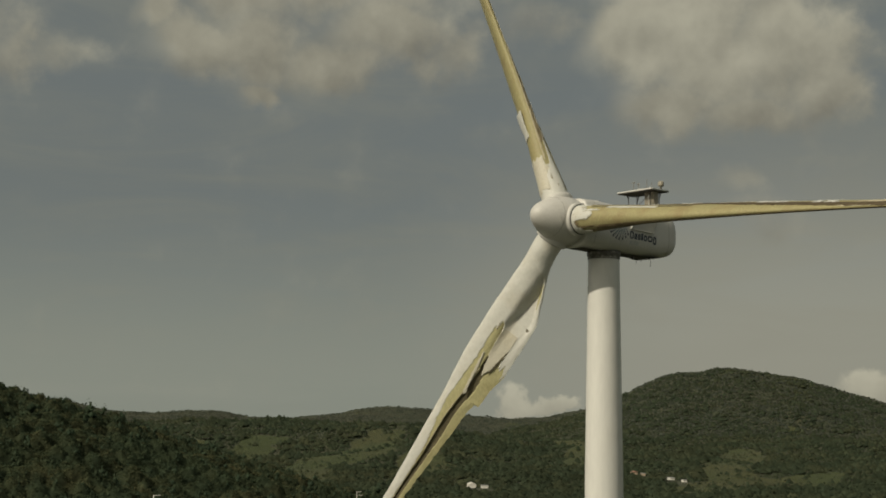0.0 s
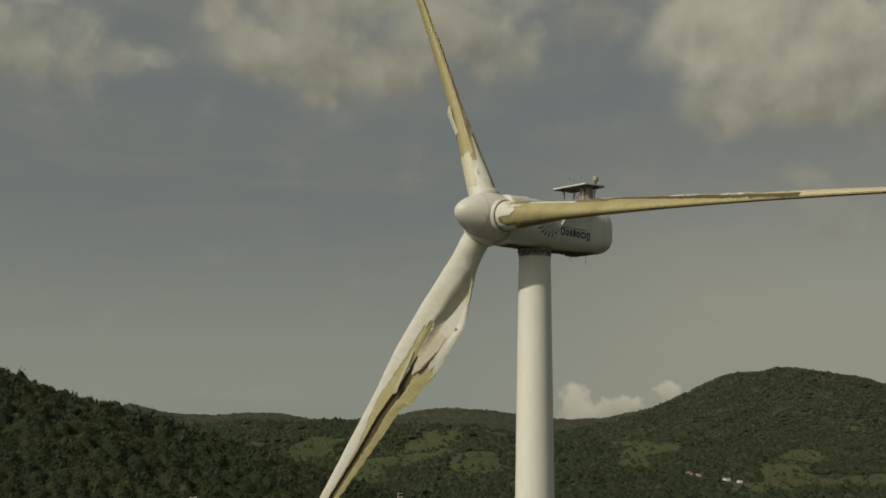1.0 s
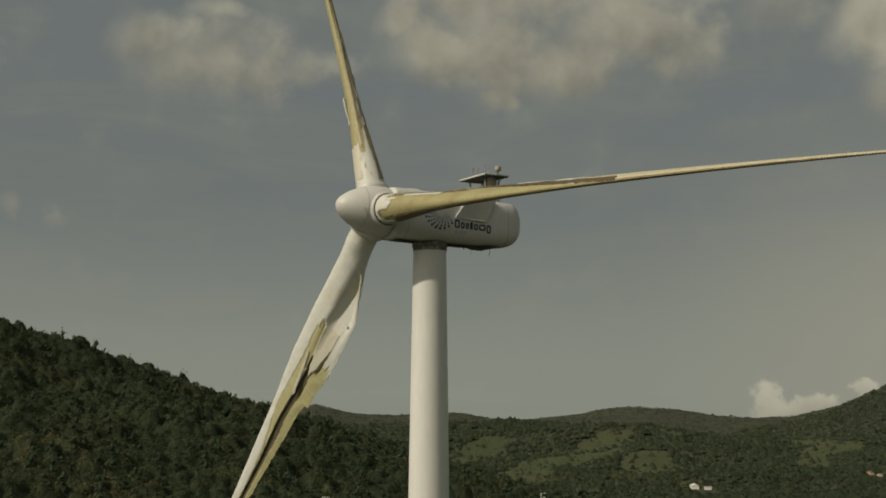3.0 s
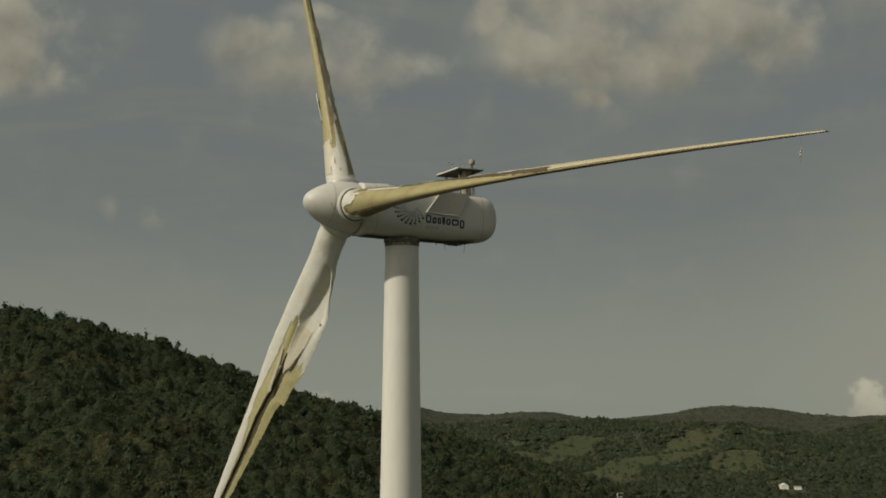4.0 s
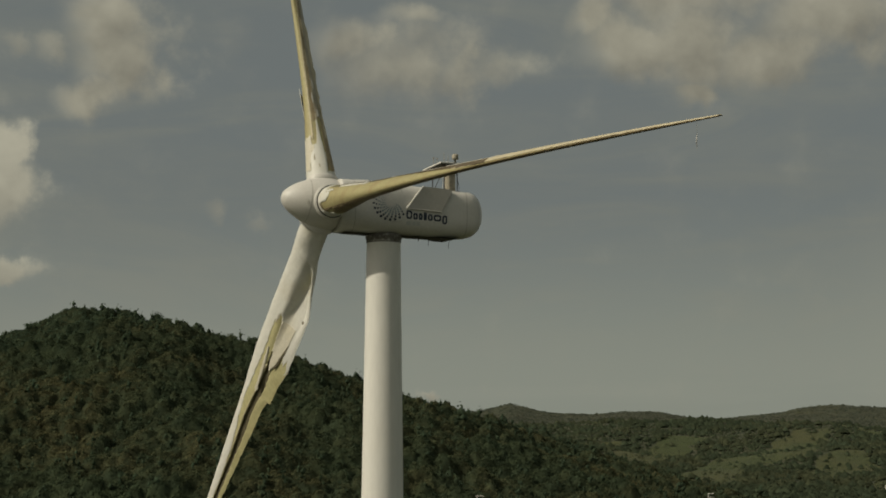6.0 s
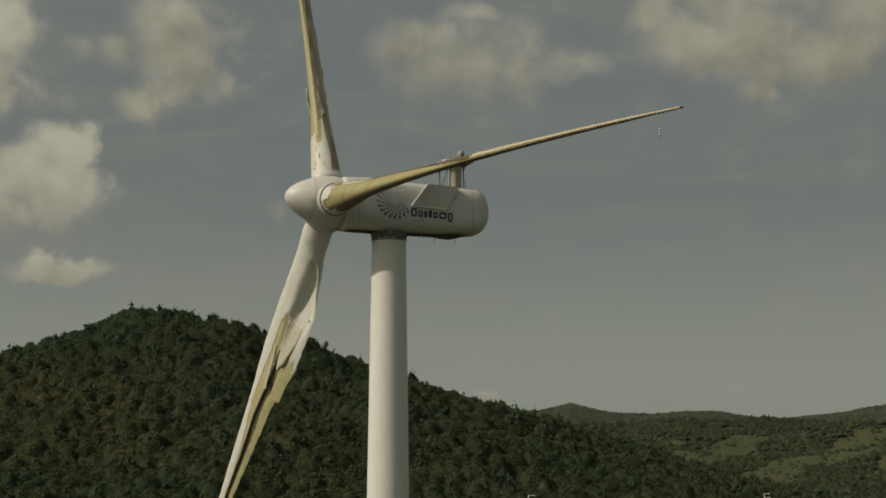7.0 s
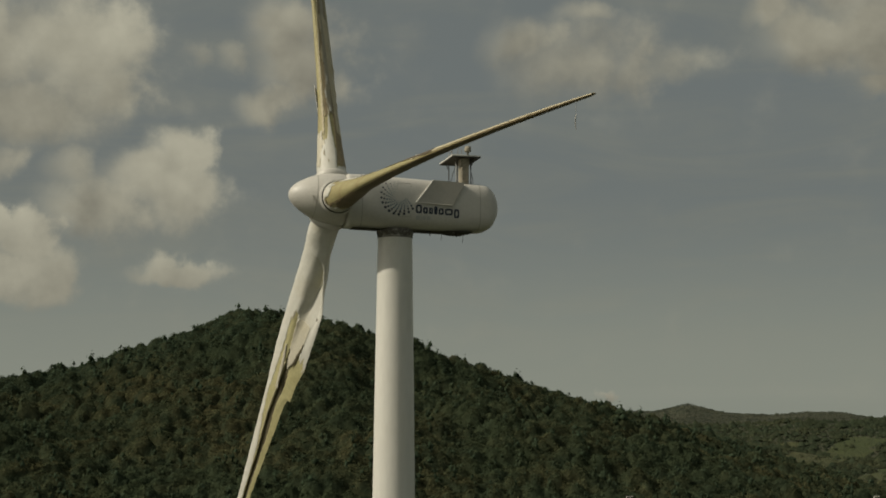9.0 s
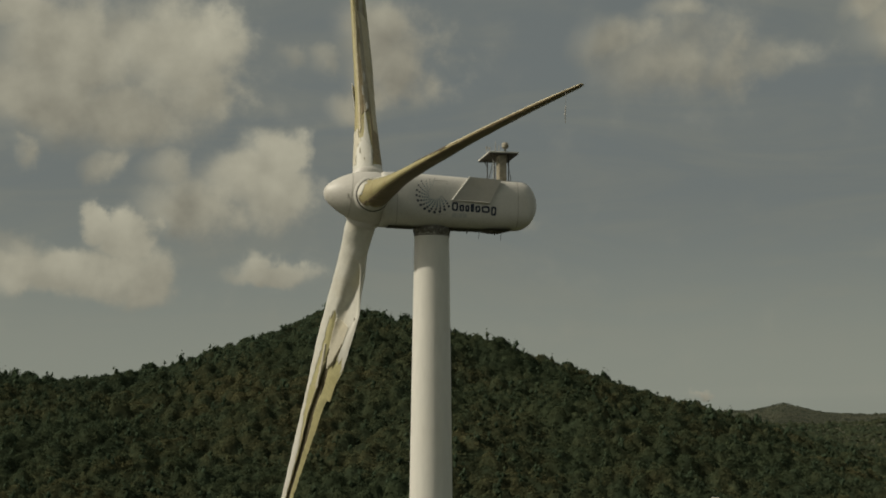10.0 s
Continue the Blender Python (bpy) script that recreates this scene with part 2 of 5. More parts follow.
MOTTLE = material("flaking_collar", (0.10, 0.093, 0.078), 0.7, grain=0.3, grain_scale=6, stain=1.0, stain_scale=2.4, dark=(0.50, 0.48, 0.42))
STEEL = material("galvanised_steel", (0.34, 0.33, 0.30), 0.5, metal=0.6, grain=0.2, grain_scale=12)
NAVY = material("navy_print", (0.012, 0.022, 0.045), 0.5)
BLUE = material("blue_grey_print", (0.10, 0.17, 0.21), 0.5)
PALE = material("faded_print", (0.46, 0.47, 0.45), 0.5)
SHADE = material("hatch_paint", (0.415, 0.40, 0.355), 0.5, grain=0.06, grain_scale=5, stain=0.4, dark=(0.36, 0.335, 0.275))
RUST = material("weathered_mast", (0.32, 0.29, 0.22), 0.6, grain=0.25, grain_scale=5, stain=0.8, stain_scale=1.5, dark=(0.13, 0.10, 0.06))
WALL = material("house_wall", (0.78, 0.75, 0.68), 0.7, grain=0.08, stain=0.3, dark=(0.6, 0.54, 0.44))
WALL_WARM = material("house_wall_ochre", (0.62, 0.48, 0.33), 0.7, grain=0.08, stain=0.3)
ROOF_RED = material("roof_red", (0.30, 0.17, 0.115), 0.7, grain=0.2, grain_scale=2)
ROOF_GREY = material("roof_grey", (0.42, 0.41, 0.38), 0.7, grain=0.2, grain_scale=2)
PANE = material("window_glass", (0.03, 0.035, 0.04), 0.15)
def leaf_material(name, colours, patch):
    """Leaves that let some light through; the mix of greens and dry browns drifts over patches of ground and from crown to crown."""
    m = bpy.data.materials.new(name)
    m.use_nodes = True
    n = Nodes(m.node_tree)
    at = n.add("ShaderNodeTexCoord").outputs["Object"]
    luck = n.add("ShaderNodeNewGeometry").outputs["Random Per Island"]
    tint = n.mix(n.ramp(n.noise(at, patch, 6.0, 0.65), 0.40, 0.66), (*colours[0], 1), (*colours[1], 1))
    tint = n.mix(n.ramp(n.noise(at, patch * 9, 3.0), 0.4, 0.65, 0.0, 0.8), tint, (*colours[2], 1))
    tint = n.add("ShaderNodeHueSaturation", {"Color": tint, "Value": n.ramp(n.noise(at, patch * 14, 2.0), 0.3, 0.7, 0.75, 1.3)}).outputs[0]
    tint = n.add("ShaderNodeHueSaturation", {"Color": tint, "Value": n.ramp(luck, 0, 1, 0.82, 1.18, False)}).outputs[0]
    solid = n.add("ShaderNodeBsdfDiffuse", {"Color": tint})
    thin = n.add("ShaderNodeBsdfTranslucent", {"Color": tint})
    both = n.add("ShaderNodeMixShader", {0: 0.42, 1: solid.outputs[0], 2: thin.outputs[0]})
    n.tree.links.new(both.outputs[0], n.add("ShaderNodeOutputMaterial").inputs[0])
    return m


LEAF = leaf_material("leaves", ((0.062, 0.080, 0.044), (0.112, 0.108, 0.054), (0.053, 0.074, 0.044)), 0.014)
LEAF_CREST = leaf_material("crest_leaves", ((0.062, 0.089, 0.054), (0.078, 0.097, 0.056), (0.056, 0.082, 0.053)), 0.02)
# darker copy of the leaves: shade between the clumps put into the colour
LEAF_SHADED = leaf_material("shaded_leaves", ((0.052, 0.067, 0.038), (0.076, 0.078, 0.042), (0.047, 0.064, 0.039)), 0.014)
LEAF_FAR = leaf_material("far_leaves", ((0.058, 0.073, 0.043), (0.078, 0.085, 0.048), (0.049, 0.066, 0.042)), 0.006)
# paler, greyer leaves: the haze before the far ridges is mixed into the colour
LEAF_HAZED = leaf_material("hazed_ridge_leaves", ((0.082, 0.092, 0.069), (0.098, 0.101, 0.074), (0.072, 0.084, 0.066)), 0.004)
BARK = material("bark", (0.16, 0.13, 0.09), 0.85, grain=0.3)


def ground_material():
    m = bpy.data.materials.new("ground")
    m.use_nodes = True
    n = Nodes(m.node_tree)
    at = n.add("ShaderNodeTexCoord").outputs["Object"]
    open_land = n.add("ShaderNodeAttribute", attribute_name="open_land").outputs["Fac"]
    scrub = n.mix(n.ramp(n.noise(at, 0.02, 6), 0.35, 0.7), (0.055, 0.065, 0.031, 1), (0.076, 0.075, 0.036, 1))
    scrub = n.mix(n.ramp(n.noise(at, 0.11, 5), 0.4, 0.7, 0, 0.7), scrub, (0.042, 0.053, 0.030, 1))
    grass = n.mix(n.ramp(n.noise(at, 0.008, 5), 0.35, 0.65), (0.054, 0.072, 0.019, 1), (0.076, 0.079, 0.025, 1))
    grass = n.mix(n.ramp(n.noise(at, 0.09, 4), 0.45, 0.75, 0, 0.6), grass, (0.044, 0.056, 0.019, 1))
    s = n.add("ShaderNodeBsdfPrincipled", {"Base Color": n.mix(n.ramp(open_land, 0.4, 0.6), scrub, grass), "Roughness": 0.9})
    bump = n.add("ShaderNodeBump", {"Height": n.noise(at, 0.09, 6, 0.7), "Strength": 0.9, "Distance": 9.0})
    n.tree.links.new(bump.outputs[0], s.inputs["Normal"])
    n.tree.links.new(s.outputs[0], n.add("ShaderNodeOutputMaterial").inputs[0])
    return m


GROUND = ground_material()
# building helpers


def mesh_of(name, verts, faces, mats, indices=None, smooth=True):
    me = bpy.data.meshes.new(name)
    me.from_pydata([tuple(v) for v in verts], [], [tuple(f) for f in faces])
    for m in mats:
        me.materials.append(m)
    if indices is not None:
        me.polygons.foreach_set("material_index", np.asarray(indices, np.int32))
    me.polygons.foreach_set("use_smooth", np.full(len(me.polygons), smooth))
    me.update()
    return me


def part(name, shape, material_, parent, label="", smooth=False):
    """A bmesh or mesh as ONE object under a thing or a part."""
    if isinstance(shape, bmesh.types.BMesh):
        me = bpy.data.meshes.new(name)
        bmesh.ops.recalc_face_normals(shape, faces=shape.faces)
        shape.to_mesh(me)
        shape.free()
        me.materials.append(material_)
        me.polygons.foreach_set("use_smooth", np.full(len(me.polygons), smooth))
    else:
        me = shape
    ob = new(name, me)
    ob.parent = parent
    return tagged(ob, label)


def thing(name, m, label, category, group="", kind=""):
    ob = new(name)
    ob.matrix_world = m
    return tagged(ob, label, category, group, kind)


def box(size, at=(0, 0, 0), bevel=0.0, turn=(0, 0, 0), bm=None):
    """A bevelled box, in a bmesh of its own or added to one."""
    own = bmesh.new()
    bmesh.ops.create_cube(own, size=1, matrix=Matrix.Diagonal((*size, 1)))
    if bevel:
        bmesh.ops.bevel(own, geom=own.edges[:], offset=bevel, segments=2, affect="EDGES", profile=0.5)
    bmesh.ops.transform(own, matrix=pose(*at, *turn), verts=own.verts)
    if bm is None:
        return own
    me = bpy.data.meshes.new("joined")
    own.to_mesh(me)
    own.free()
    bm.from_mesh(me)
    bpy.data.meshes.remove(me)
    return bm


def rod(a, b, r0, r1=None, sides=10, bm=None):
    """A round bar from a to b."""
    bm = bm or bmesh.new()
    a, b = Vector(a), Vector(b)
    turn = (b - a).to_track_quat("Z", "Y").to_matrix().to_4x4()
    bmesh.ops.create_cone(bm, cap_ends=True, segments=sides, radius1=r0, radius2=r0 if r1 is None else r1, depth=(b - a).length,
                          matrix=Matrix.Translation((a + b) / 2) @ turn)
    return bm


def lathe(profile, segments=64, axis="Z"):
    """A turned body from (radius, along) pairs."""
    verts, faces = [], []
    for r, h in profile:
        for k in range(segments):
            a = 2 * math.pi * k / segments
            verts.append((r * math.cos(a), r * math.sin(a), h) if axis == "Z" else (h, r * math.cos(a), r * math.sin(a)))
    for i in range(len(profile) - 1):
        for k in range(segments):
            j = (k + 1) % segments
            faces.append((i * segments + k, i * segments + j, (i + 1) * segments + j, (i + 1) * segments + k))
    return verts, faces


def wobble(x, y=0.0, z=0.0, octaves=4):
    return noise.fractal(Vector((x, y, z)), 0.9, 2.0, octaves, noise_basis="PERLIN_ORIGINAL")
# ground: one sheet from under the turbine to the far ridges
VIEW = Vector((-50.0, -78.0, 67.0))          # the middle of the flight, for the far profile
RIDGE = [(-400, 66), (-150, 74), (-30, 77), (14, 78), (44, 78.5), (75, 85), (106, 97), (139, 109), (165, 119), (189, 119), (225, 113.5), (249, 106), (267, 99.5),
         (290, 91.5), (315, 85), (346, 76.5), (378, 67.5), (404, 60), (445, 50), (490, 38), (550, 19), (600, 3), (680, -4), (900, -5)]
SKYLINE = [(-90, 0.2), (-75, 0.2), (-70, 0.3), (-65.6, 0.3), (-54, 0.36), (-53.3, 0.33), (-52.6, 0.17), (-51.4, -0.06), (-49.7, -0.05), (-48.6, 0.05), (-47, 0.28), (-45.6, 0.36), (-44.5, 0.30), (-43.2, 0.02),
           (-41, -0.17), (-39.7, -0.13), (-38.7, 0.06), (-37.2, 0.11), (-36, 0.0), (-34.2, 0.03), (-33.5, 0.16), (-32.6, 0.40), (-31.2, 0.12), (-27, 0.1), (-20, 0.3), (0, 0.3), (40, 0.1)]
PEAK = [(-75, 0.0), (-70, 0.1), (-65.1, 0.70), (-63.2, 1.24), (-61.9, 1.61), (-60.6, 1.83), (-59.3, 2.01), (-58.5, 2.07), (-57.9, 1.88), (-57, 1.88), (-56.6, 1.8), (-55.6, 1.34), (-54.8, 0.94), (-53.3, 0.32), (-52, -0.1), (-49.5, -0.6), (-47, -1.5)]


def smoothed(u):
    u = np.clip(u, 0, 1)
    return u * u * (3 - 2 * u)


def lumps(x, y, scale, seed):
    """Rolling ground between about -1 and 1, from turned waves."""
    r = np.random.RandomState(seed)
    out = 0
    for k in range(7):
        a, f, p = r.uniform(0, 2 * np.pi), r.uniform(0.6, 2.2) / scale, r.uniform(0, 2 * np.pi)
        out = out + np.sin((x * np.cos(a) + y * np.sin(a)) * f * 2 * np.pi + p + 1.3 * np.sin((x * np.sin(a) - y * np.cos(a)) * f * 3.1 + p)) / 7 * 1.9
    return out


def height(x, y):
    """The ground's height at arrays x, y."""
    x, y = np.asarray(x, float), np.asarray(y, float)
    dx, dy = x - VIEW.x, y - VIEW.y
    d, az = np.hypot(dx, dy), np.degrees(np.arctan2(-dx, dy))
    # valley floor, a belt of low hills across it, and a hollow behind them
    belt = np.interp(d, [1120, 1350, 1620, 1950, 2150, 2500, 3000], [0, 7, 24, 47, 44, 16, 12])
    belt = belt * np.interp(az, [-62, -52, -46, -30], [0.55, 0.75, 1.0, 1.0]) * (1 + 0.30 * lumps(x, y, 900, 3))
    base = -6 + belt + lumps(x, y, 430, 5) * (1 + 8 * smoothed((d - 1250) / 500))
    # far ridge and the mountain before it
    sky = np.interp(az, *np.transpose(SKYLINE))
    top = VIEW.z + 4300 * np.tan(np.radians(sky)) - 5 + 3.5 * lumps(x, y, 150, 41)
    far = (top - base) * (1 - np.abs(d - 4300) / 1100).clip(0, 1) ** 0.9 + lumps(x, y, 500, 8) * 9 * smoothed(1 - np.abs(d - 3850) / 300)
    peak_top = VIEW.z + 3300 * np.tan(np.radians(np.interp(az, *np.transpose(PEAK), left=-4, right=-4))) - 5 + 2.5 * lumps(x, y, 120, 42)
    peak = (peak_top - base).clip(0) * smoothed(1 - np.abs(d - 3300) / 1150) ** 0.8
    peak = peak + lumps(x, y, 420, 9) * 0.07 * peak * smoothed(np.abs(d - 3300) / 300)
    z = base + np.maximum(far.clip(0), peak)
    # the near wooded hill
    ridge_y = 700 + 14 * np.sin(x / 90.0)
    ridge = np.interp(x, *np.transpose(RIDGE))
    u = (y - ridge_y) / np.where(y < ridge_y, np.interp(x, [300, 620], [430.0, 200.0]), 420.0)
    near = 1.07 * (ridge + 6) * (1 - np.sqrt(u * u + 0.004)).clip(0) ** 1.05
    near = near + near / 60 * (lumps(x, y, 170, 11) * 5 + lumps(x, y, 70, 12) * 2) * smoothed(np.abs(u) / 0.25)
    return z + near


# pastures: middle, and two half axes on the ground
FIELDS = [
    (935, 1046, 90, 64, 49, 69),
    (1127, 1158, 118, 59, 65, 76),
    (981, 1219, 99, 71, 55, 74),
    (1005, 1333, 19, 3, 8, 13),
    (1118, 1311, 21, 0, 12, 14),
    (1045, 971, 37, -6, 47, 46),
    (928, 823, 27, 9, 35, 33),
    (832, 920, 22, 4, 22, 26),
    (1280, 950, 54, 18, 93, 73),
    (1476, 846, 199, 84, 205, 128),
    (1143, 659, 73, -2, 58, 36),
    (1283, 647, 49, -12, 57, 30),
    (2780, 2251, 64, 19, 201, 164),
    (1627, 1188, -87, -118, 209, 154),
    (1046, 991, 60, 18, 44, 44),
]


def open_land(x, y):
    """Above 0: pasture, below: woods."""
    x, y = np.asarray(x, float), np.asarray(y, float)
    rough = 0.26 * lumps(x, y, 230, 21) + 0.22 * lumps(x, y, 90, 22)
    best = 0.7 * lumps(x, y, 380, 23) - 0.98 + rough
    for fx, fy, ax, ay, bx, by in FIELDS:
        det = ax * by - ay * bx
        u, v = ((x - fx) * by - (y - fy) * bx) / det, ((y - fy) * ax - (x - fx) * ay) / det
        best = np.maximum(best, 1.25 - np.hypot(u, v) + rough)
    return np.where(np.hypot(x - VIEW.x, y - VIEW.y) < 900, -1.0, best)


def ground_sheet():
    az = np.radians(np.concatenate([np.arange(-72, 6, 0.2), np.arange(6, 288, 3.0)]))
    rad = np.concatenate([[0.0], np.geomspace(40, 350, 24), np.arange(360, 980, 8.0), np.geomspace(990, 4400, 170), np.geomspace(4500, 4950, 6)])
    A, R = np.meshgrid(az, rad)
    X, Y = VIEW.x - np.sin(A) * R, VIEW.y + np.cos(A) * R
    Z = height(X, Y)
    rows, cols = X.shape
    i, j = np.meshgrid(np.arange(rows - 1), np.arange(cols), indexing="ij")
    k = (j + 1) % cols
    faces = np.stack([i * cols + j, (i + 1) * cols + j, (i + 1) * cols + k, i * cols + k], -1).reshape(-1, 4)
    me = mesh_of("ground", np.stack([X, Y, Z], -1).reshape(-1, 3), faces[:, ::-1], [GROUND])
    mark = me.attributes.new("open_land", "FLOAT", "POINT")
    mark.data.foreach_set("value", smoothed(open_land(X, Y) * 4 + 0.5).ravel().astype(np.float32))
    tagged(new("ground", me), "green valley floor and hillsides with woods and pasture", "ground", kind="structure")


ground_sheet()
# the wind turbine: x runs along the rotor's axis towards the wind, y to the side that the logo is on, z up from the tower's foot
turbine = thing("wind_turbine", pose(0, 0, 0, 0, 0, 172), "storm-damaged white three-bladed wind turbine with peeling blades", "wind turbine")
TOWER_TOP, HUB, TILT_UP = 78.72, Vector((4.17, 0, 80.98)), radians(5.5)
FRONT = Vector((math.cos(TILT_UP), 0, math.sin(TILT_UP)))
SIDE = Vector((0, 1, 0))
RISE = FRONT.cross(SIDE)


def tower():
    profile = [(0.0, 0.0), (2.05, 0.0)]
    for k in range(1, 41):
        h = 76.3 * k / 40
        profile.append((2.05 - 0.875 * (h / 76.3) ** 1.25, h))
    profile += [(1.165, 77.2), (1.15, 77.9), (1.14, 78.6)]
    shell = part("tower", mesh_of("tower", *lathe(profile, 96), [PAINT]), None, turbine, "tapered off-white painted steel tower")
    for h in (25.4, 51.0):
        r = 2.05 - 0.875 * (h / 76.3) ** 1.25
        part("flange_seam", mesh_of("flange_seam", *lathe([(r - 0.02, h - 0.05), (r + 0.012, h - 0.04), (r + 0.012, h + 0.04), (r - 0.02, h + 0.05)], 96), [PAINT]), None, shell)
    collar = [(1.10, 78.50), (1.17, 78.52), (1.18, 78.62), (1.14, 78.66), (1.17, 78.70), (1.21, 78.78), (1.23, 78.90), (1.22, 79.1), (1.0, 79.12)]
    part("yaw_collar", mesh_of("yaw_collar", *lathe(collar, 64), [MOTTLE]), None, turbine, "dark greasy yaw ring with flaking paint")


def nacelle_section(x):
    """Half width, top and bottom of the nacelle at x."""
    half = np.interp(x, [-5.5, -1, 2, 3.4], [1.50, 1.64, 1.72, 1.66])
    top = np.interp(x, [-5.5, 0.0, 2.0, 3.4], [82.24, 82.50, 82.60, 82.60])
    low = np.interp(x, [-5.5, -4.6, 0.0, 3.4], [79.08, 78.98, 79.02, 79.12])
    return half, top, low


def nacelle_ring(half, top, low, x, count=56):
    """A rounded box across x, as points."""
    mid, tall, out = (top + low) / 2, (top - low) / 2, []
    for k in range(count):
        a = 2 * math.pi * (k + 0.5) / count
        c, s = math.cos(a), math.sin(a)
        p = 3.4 if s < 0 else 4.2
        out.append((x, half * math.copysign(abs(c) ** (2 / p), c), mid + tall * math.copysign(abs(s) ** (2 / p), s)))
    return out


def nacelle():
    verts, faces, n = [], [], 56
    stations = [(3.45, 0.80, 0.0), (3.45, 0.97, 0.0), (3.38, 1.0, 0.0)]
    stations += [(x, 1.0, 0.0) for x in np.linspace(3.2, -5.48, 26)]
    for x, s, drop in stations:
        half, top, low = nacelle_section(x)
        mid = (top + low) / 2
        verts += nacelle_ring(half * s, mid + (top - mid) * s, mid + (low - mid) * s, x, n)
    # the tail is a rounded cap
    half, top, low = nacelle_section(-5.5)
    mid = (top + low) / 2 - 0.05
    for k in range(1, 11):
        t = (k / 10.15) ** 0.75
        s = (1 - t ** 2.9) ** 0.66
        x = -5.50 - 1.42 * t
        verts += nacelle_ring(half * (0.40 + 0.60 * s), mid + (top - mid) * s, mid + (low - mid) * s, x, n)
    count = len(verts) // n
    for i in range(count - 1):
        for k in range(n):
            j = (k + 1) % n
            faces.append((i * n + k, i * n + j, (i + 1) * n + j, (i + 1) * n + k))
    faces.append(tuple(range(n))[::-1])
    faces.append(tuple((count - 1) * n + k for k in range(n)))
    body = part("nacelle", mesh_of("nacelle", verts, faces, [SHELL]), None, turbine, "grey-white fibreglass nacelle with stained sides")

    # seams round the shell
    for x in (-5.47, 2.55):
        half, top, low = nacelle_section(x)
        mid = (top + low) / 2
        a = nacelle_ring(half + 0.012, top + 0.012, low - 0.012, x - 0.02, n) + nacelle_ring(half + 0.012, top + 0.012, low - 0.012, x + 0.02, n)
        part("shell_seam", mesh_of("shell_seam", a, [(k, (k + 1) % n, n + (k + 1) % n, n + k) for k in range(n)], [SEAM]), None, body)

    # torn underside sheet: the shade below the nacelle is put into its dark colour
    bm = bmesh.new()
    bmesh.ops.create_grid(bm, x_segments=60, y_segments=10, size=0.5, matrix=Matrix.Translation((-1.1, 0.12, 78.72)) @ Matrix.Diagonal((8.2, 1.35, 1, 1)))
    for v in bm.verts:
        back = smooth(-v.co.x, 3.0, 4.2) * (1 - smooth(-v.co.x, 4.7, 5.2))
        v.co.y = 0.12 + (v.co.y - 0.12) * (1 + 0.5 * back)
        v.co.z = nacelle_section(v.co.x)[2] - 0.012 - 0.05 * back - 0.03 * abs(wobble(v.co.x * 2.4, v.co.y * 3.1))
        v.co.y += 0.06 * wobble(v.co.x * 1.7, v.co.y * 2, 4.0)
    part("underside_shade_panel", bm, GRIME_SHADE, body, "dark underside sheet with the shade below the nacelle in its colour", smooth=True)
    for x, y, long in ((-3.75, 1.05, 0.16), (-4.3, -0.2, 0.12), (-3.1, 0.4, 0.5), (-4.55, 0.5, 0.6), (-2.2, 0.9, 0.25)):
        z = nacelle_section(x)[2] - 0.08
        part("hanging_cable", rod((x, y, z), (x + 0.05, y, z - long), 0.05 if long < 0.3 else 0.016, 0.03 if long < 0.3 else 0.012, 6), GRIME_SHADE, body)

    # roof hatch hump behind the rotor
    bm = box((1.9, 1.7, 0.5), (2.2, 0.1, 82.36), 0.16, (0, 3, 0))
    part("roof_hump", bm, SHELL, body, smooth=True)

    # side shade over the lettering: a sloping plate with returned edges
    def plate(pts, y_in, y_out, thick):
        vs = [(x, y_out if z < 81.2 else y_in, z) for x, z in pts] + [(x, (y_out if z < 81.2 else y_in) - thick, z) for x, z in pts]
        m = len(pts)
        return vs, [tuple(range(m))[::-1], tuple(range(m, 2 * m))] + [(k, (k + 1) % m, m + (k + 1) % m, m + k) for k in range(m)]
    pts = [(-1.05, 80.74), (-3.50, 80.62), (-4.36, 82.16), (-2.22, 82.28)]
    bm = bmesh.new()
    vs, fs = plate(pts, 1.70, 1.72, 0.05)
    made = [bm.verts.new(v) for v in vs]
    for f in fs:
        bm.faces.new([made[k] for k in f])
    cover = part("side_cover", bm, SHADE, body, "flat grey hinged side cover")
    part("cover_rim", rod((-1.04, 1.72, 80.73), (-2.21, 1.70, 82.29), 0.045, None, 8), PAINT, cover, "bright white front edge")
    part("cover_lip", rod((-1.05, 1.72, 80.73), (-3.50, 1.72, 80.61), 0.028, None, 8), SHELL, cover)
    bm = bmesh.new()
    side = [(-1.05, 1.71, 80.74), (-1.05, 1.58, 80.74), (-2.22, 1.38, 82.26), (-2.22, 1.69, 82.28)]
    made = [bm.verts.new(v) for v in side]
    bm.faces.new(made)
    made = [bm.verts.new(v) for v in [(-3.50, 1.71, 80.62), (-3.50, 1.50, 80.62), (-4.36, 1.30, 82.14), (-4.36, 1.69, 82.16)]]
    bm.faces.new(made)
    made = [bm.verts.new(v) for v in [(-2.22, 1.69, 82.27), (-2.22, 1.36, 82.27), (-4.36, 1.30, 82.15), (-4.36, 1.69, 82.15)]]
    bm.faces.new(made)
    made = [bm.verts.new(v) for v in [(-1.05, 1.68, 80.72), (-1.05, 1.55, 80.72), (-3.50, 1.50, 80.60), (-3.50, 1.68, 80.60)]]
    bm.faces.new(made)
    part("cover_cheek", bm, SHADE, cover)
    return body


def side_y(x, z):
    """Where the nacelle's lettered side lies."""
    half, top, low = nacelle_section(x)
    t = (z - (top + low) / 2) / ((top - low) / 2)
    p = 3.4 if t < 0 else 4.2
    return half * max(0.0, 1 - abs(t) ** p) ** (1 / p)


